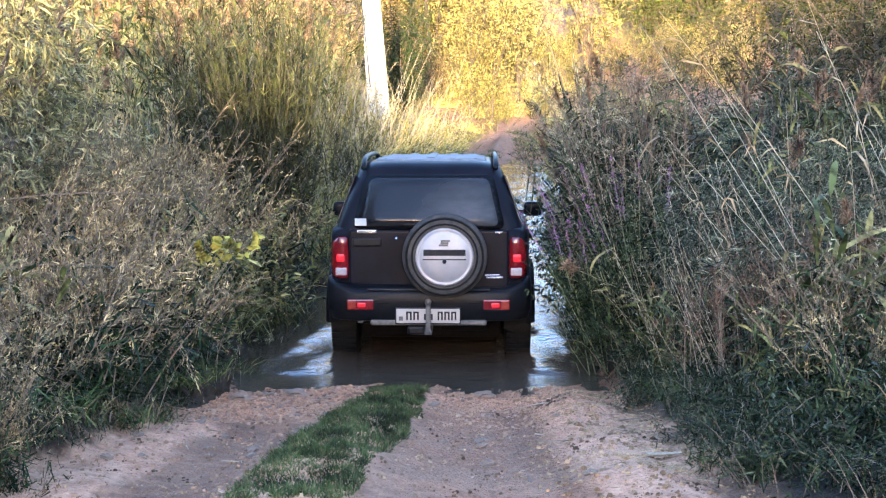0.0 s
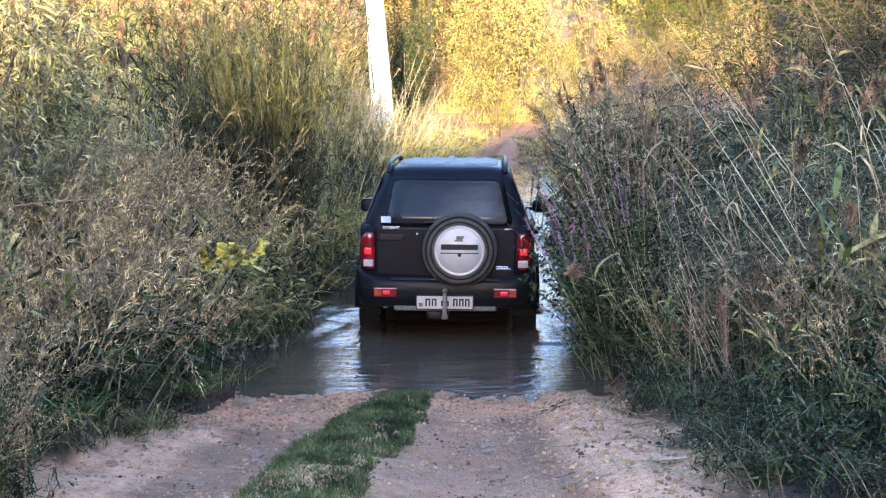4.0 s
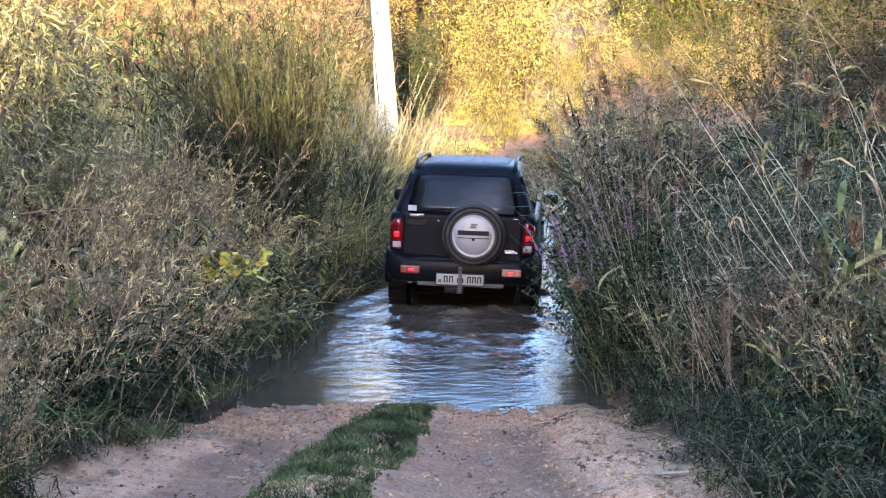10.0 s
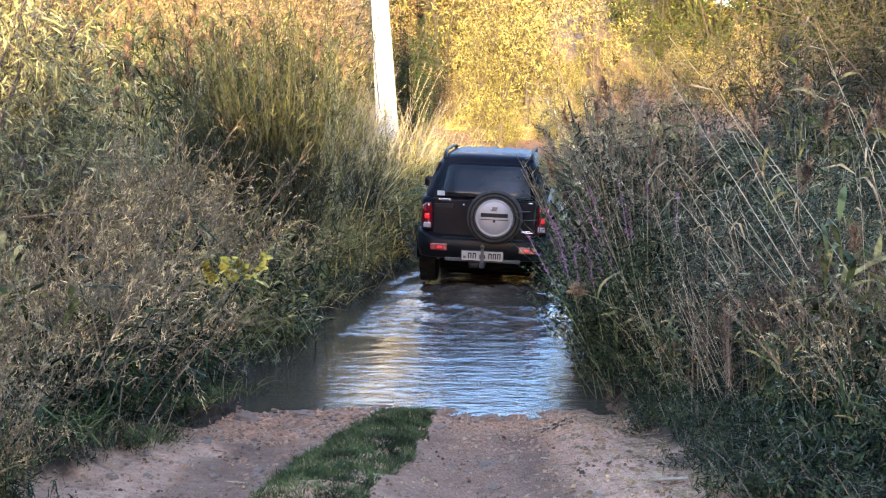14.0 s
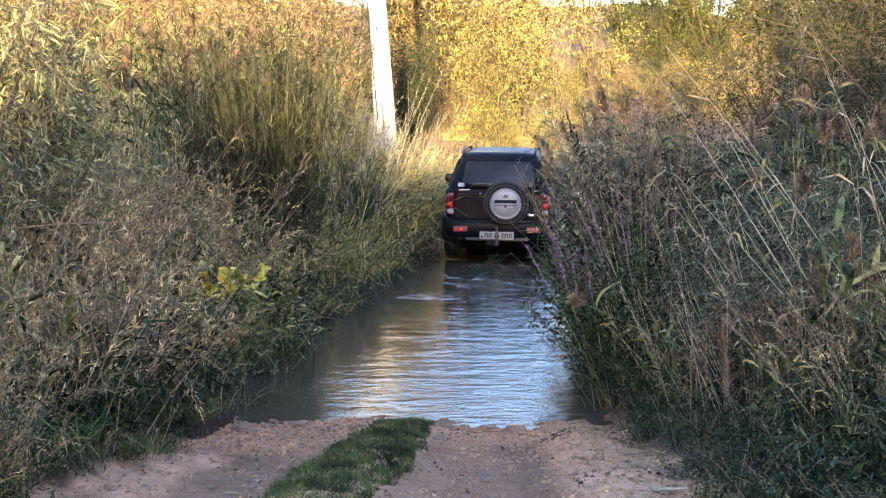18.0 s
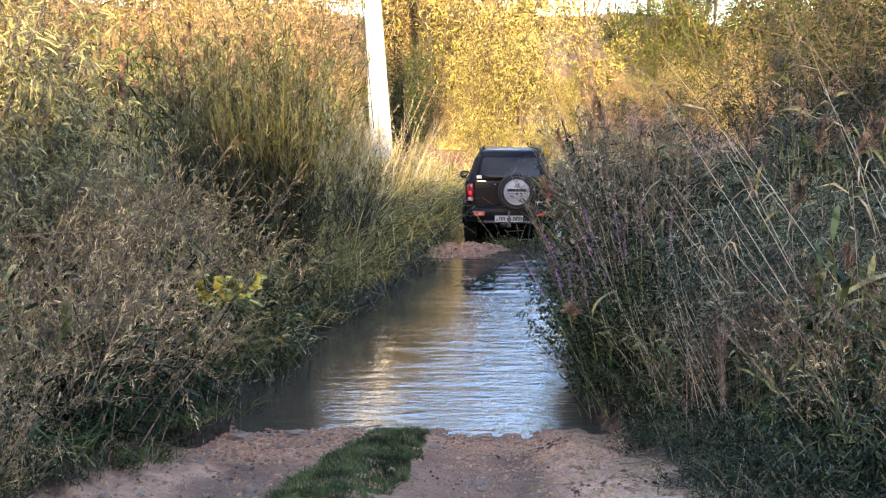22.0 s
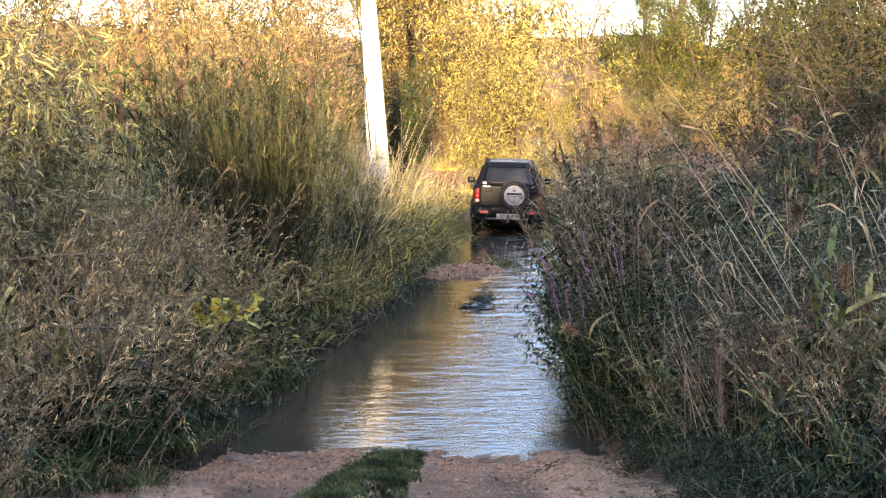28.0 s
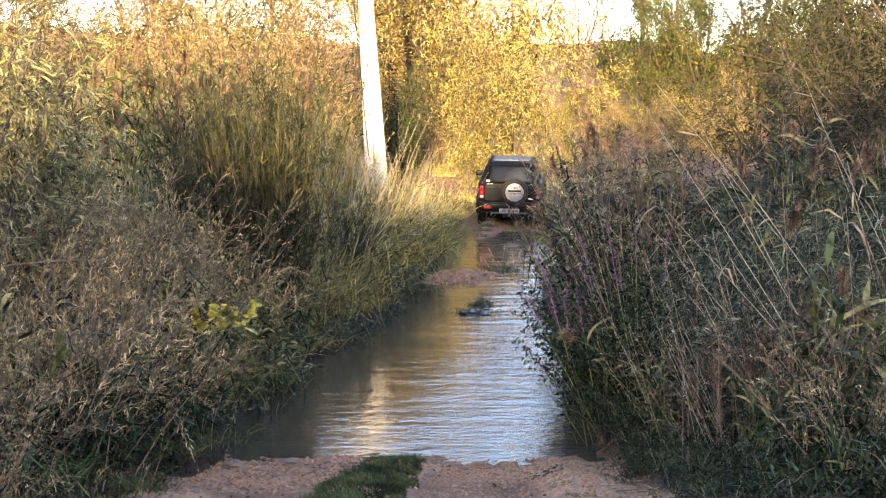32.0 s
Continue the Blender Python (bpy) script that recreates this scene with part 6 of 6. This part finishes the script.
# ---------------------------------------------------------------- wake: stiff waves that follow the car
def wave(width, length, height, seed, name, label):
    """A low crest of churned water, curved like a bow, open towards the car."""
    def z(x, y):
        bow = y + length * 0.55 * (np.abs(x) / width) ** 1.5 * -1
        c = np.exp(-((bow) / (length * 0.16)) ** 2) + 0.6 * np.exp(-((bow + length * 0.35) / (length * 0.14)) ** 2)
        c = c * (0.3 + 0.8 * value_noise(x * 6, y * 9, seed) + 0.6 * value_noise(x * 15, y * 21, seed + 2)) * np.exp(-(x / width) ** 4)
        edge = np.clip(1.0 - np.maximum(np.abs(x) / (1.3 * width), np.abs(y + 0.2 * length) / (1.0 * length)), 0, 1) ** 0.5
        return height * c * edge - 0.03 * (1 - smooth(0, 0.5, edge)) + 0.012 * (value_noise(x * 12, y * 16, seed + 1) - 0.5)
    ob = thing(name, label, "wave")
    for sx in (-1, 1):
        soup, _, _ = sheet(np.linspace(0, 1.3 * width, 40)[::sx] * sx, np.linspace(-1.2 * length, 0.8 * length, 60), z)
        part("wave_arm", soup.mesh("wave_arm", WATER, True), WATER, ob)
    return ob


def side_wave(side, seed):
    """Ripples that run out slantwise from the wheels on one side."""
    def z(x, y):
        out = x * side
        phase = 11.0 * (out + 0.35 * y) + 1.6 * value_noise(x * 3, y * 3, seed)
        fade = smooth(0, 0.16, out) * (1 - smooth(0.4, 0.92, out)) * smooth(-1.15, -0.3, y) * (1 - smooth(0.9, 1.5, y))
        return fade * (0.017 * np.sin(phase) + 0.016 * value_noise(x * 5, y * 5, seed + 1)) - 0.06 * (1 - smooth(0, 0.3, fade))
    soup, _, _ = sheet(np.linspace(0, 0.95, 36)[::side] * side, np.linspace(-1.2, 1.6, 70), z)
    return thing("wheel_wave", "slanting ripples running out from the car's wheels", "wave", "waves beside the car", data=soup.mesh("wheel_wave", WATER, True))


sides = [side_wave(-1, 45), side_wave(1, 47)]
wake = wave(0.95, 1.3, 0.1, 41, "wake_wave", "churned wake behind the car")
swell = wave(1.2, 1.6, 0.06, 43, "trailing_wave", "low wave trailing behind the wake")

# ---------------------------------------------------------------- what moves
# seconds; rear end of the car: x, y; ground under the rear wheels; nose up, right side down, turn to the right (degrees)
DRIVE = [(0, -0.06, 10.32, -0.021, -1.2, 0.27, 1.9), (0.5, -0.064, 10.53, -0.06, -1.1, 1.1, 2), (1, -0.053, 10.73, -0.084, -0.97, 1.3, 2.1), (1.5, -0.031, 10.9, -0.079, -0.85, 0.88, 2.2),
         (2, -0.018, 11.07, -0.082, -0.73, 0.62, 2.3), (2.5, -0.005, 11.24, -0.105, -0.62, 0.95, 2.4), (3, 0.018, 11.43, -0.1, -0.5, 1.2, 2.5), (3.5, 0.032, 11.58, -0.104, -0.37, 0.8, 2.6),
         (5.5, 0.048, 12.3, -0.092, 0.17, 1.4, 2.9), (6, 0.045, 12.46, -0.121, 0.3, 1.8, 3), (6.5, 0.054, 12.64, -0.104, 0.35, 1.9, 3.2), (7, 0.074, 12.83, -0.086, 0.4, 1.5, 3.5),
         (7.5, 0.084, 13.01, -0.087, 0.45, 0.94, 3.8), (8, 0.094, 13.19, -0.05, 0.5, 1, 4), (8.5, 0.12, 13.37, -0.006, 0.55, 1.7, 4.2), (9, 0.147, 13.55, -0.088, 0.6, 2, 4.5),
         (9.5, 0.164, 13.73, -0.111, 0.67, 2, 4.7), (10, 0.176, 13.92, -0.081, 0.73, 1.9, 4.8), (10.5, 0.194, 14.12, -0.066, 0.8, 2, 5), (11, 0.225, 14.34, -0.072, 0.87, 2.1, 5.2),
         (11.5, 0.266, 14.59, -0.076, 0.93, 2.4, 5.3), (12, 0.305, 14.84, -0.048, 1, 2.3, 5.5), (12.5, 0.338, 15.09, -0.052, 1.1, 2.2, 5.6), (13, 0.378, 15.38, -0.058, 1.2, 2.2, 5.8),
         (13.5, 0.429, 15.69, -0.034, 1.4, 2.4, 5.9), (14, 0.481, 15.98, -0.005, 1.5, 2.2, 6), (14.5, 0.531, 16.27, -0.017, 1.6, 1.5, 6), (16.5, 0.73, 17.76, -0.009, 1.9, -0.38, 6),
         (17, 0.765, 18.27, -0.018, 2, -0.55, 6), (17.5, 0.796, 18.87, 0.018, 1.7, -0.072, 6), (18, 0.843, 19.43, 0.059, 1.4, 0.55, 6), (18.5, 0.898, 19.95, 0.13, 1.1, 0.95, 6),
         (19, 0.962, 20.35, 0.188, 0.8, 1.2, 6), (19.5, 1.05, 20.79, 0.239, 0.75, 1.4, 5.8), (20, 1.13, 21.26, 0.252, 0.7, 1.3, 5.5), (20.5, 1.19, 21.73, 0.233, 0.65, 1, 5.2),
         (21, 1.22, 22.24, 0.205, 0.6, 0.94, 5), (21.5, 1.26, 22.81, 0.181, 0.65, 0.75, 4.8), (22, 1.32, 23.43, 0.16, 0.7, 0.16, 4.5), (22.5, 1.35, 23.96, 0.144, 0.75, -0.88, 4.2),
         (23, 1.39, 24.5, 0.115, 0.8, -1.7, 4), (23.5, 1.43, 25.06, 0.024, 1.2, -1.9, 4), (24, 1.45, 25.63, -0.015, 1.6, -1.7, 4), (24.5, 1.46, 26.14, -0.026, 2.1, -1.6, 4),
         (25, 1.48, 26.65, -0.029, 2.5, -1.2, 4), (25.5, 1.51, 27.19, 0.036, 2.4, -0.48, 4), (27.5, 1.68, 29.33, 0.221, 2, 1.1, 4), (28, 1.69, 29.66, 0.252, 1.9, 1.5, 3.9),
         (28.5, 1.71, 30, 0.276, 1.8, 1.9, 3.8), (29, 1.75, 30.35, 0.332, 1.7, 2, 3.7), (29.5, 1.79, 30.69, 0.357, 1.6, 2.1, 3.6), (30, 1.83, 31.01, 0.347, 1.5, 2.2, 3.5),
         (30.5, 1.86, 31.3, 0.297, 2, 2.2, 3.8), (31, 1.88, 31.7, 0.312, 2.5, 2.1, 4), (31.5, 1.91, 32.2, 0.335, 4, 1.7, 5), (32, 1.98, 33, 0.37, 5.5, 1.1, 6)]


def motions():
    rows = []
    for t, x, y, z, up, side, turn in DRIVE:
        m = pose(x, y, z, 0, 0, -turn) @ pose(0, 0, 0, up, side, 0) @ pose(0, 0.85, 0)
        rows.append((t, m))
    walk(car, rows)
    way_t, way_y = [r[0] for r in DRIVE], [r[2] for r in DRIVE]
    for w in wheels:
        spins, base = [], w.location.copy()
        for k in range(129):
            t = k * 0.25
            spins.append((t, pose(*base, -math.degrees((np.interp(t, way_t, way_y) - way_y[0]) / 0.343))))
        walk(w, spins)
    for ob, back, end, rest in ((wake, 0.1, 20.0, 20.2), (swell, 1.5, 20.0, 19.4)):
        rows = []
        for t, x, y, z, up, side, turn in DRIVE:
            sunk = float(np.interp(t, [0, 3.5, 9, end - 1, end], [-0.15, -0.15, 0.0, 0.0, -0.15]))
            rows.append((t, pose(x, min(y, rest) - back, 0.005 + sunk, 0, 0, -turn)))
        walk(ob, rows)
    for ob, side in zip(sides, (-1, 1)):
        rows = []
        for t, x, y, z, up, turned, turn in DRIVE:
            deep = float(np.interp(t, [0, 17, 19], [0.0, 0.0, -0.25]))
            rows.append((t, pose(x, min(y, 21.0), 0.012 + deep, 0, 0, -turn) @ pose(side * 0.7, 0.75, 0)))
        walk(ob, rows)
    walk(stream, [(0, pose(0, 0.5, 0)), (32, pose(0.4, -0.5, 0))])


motions()
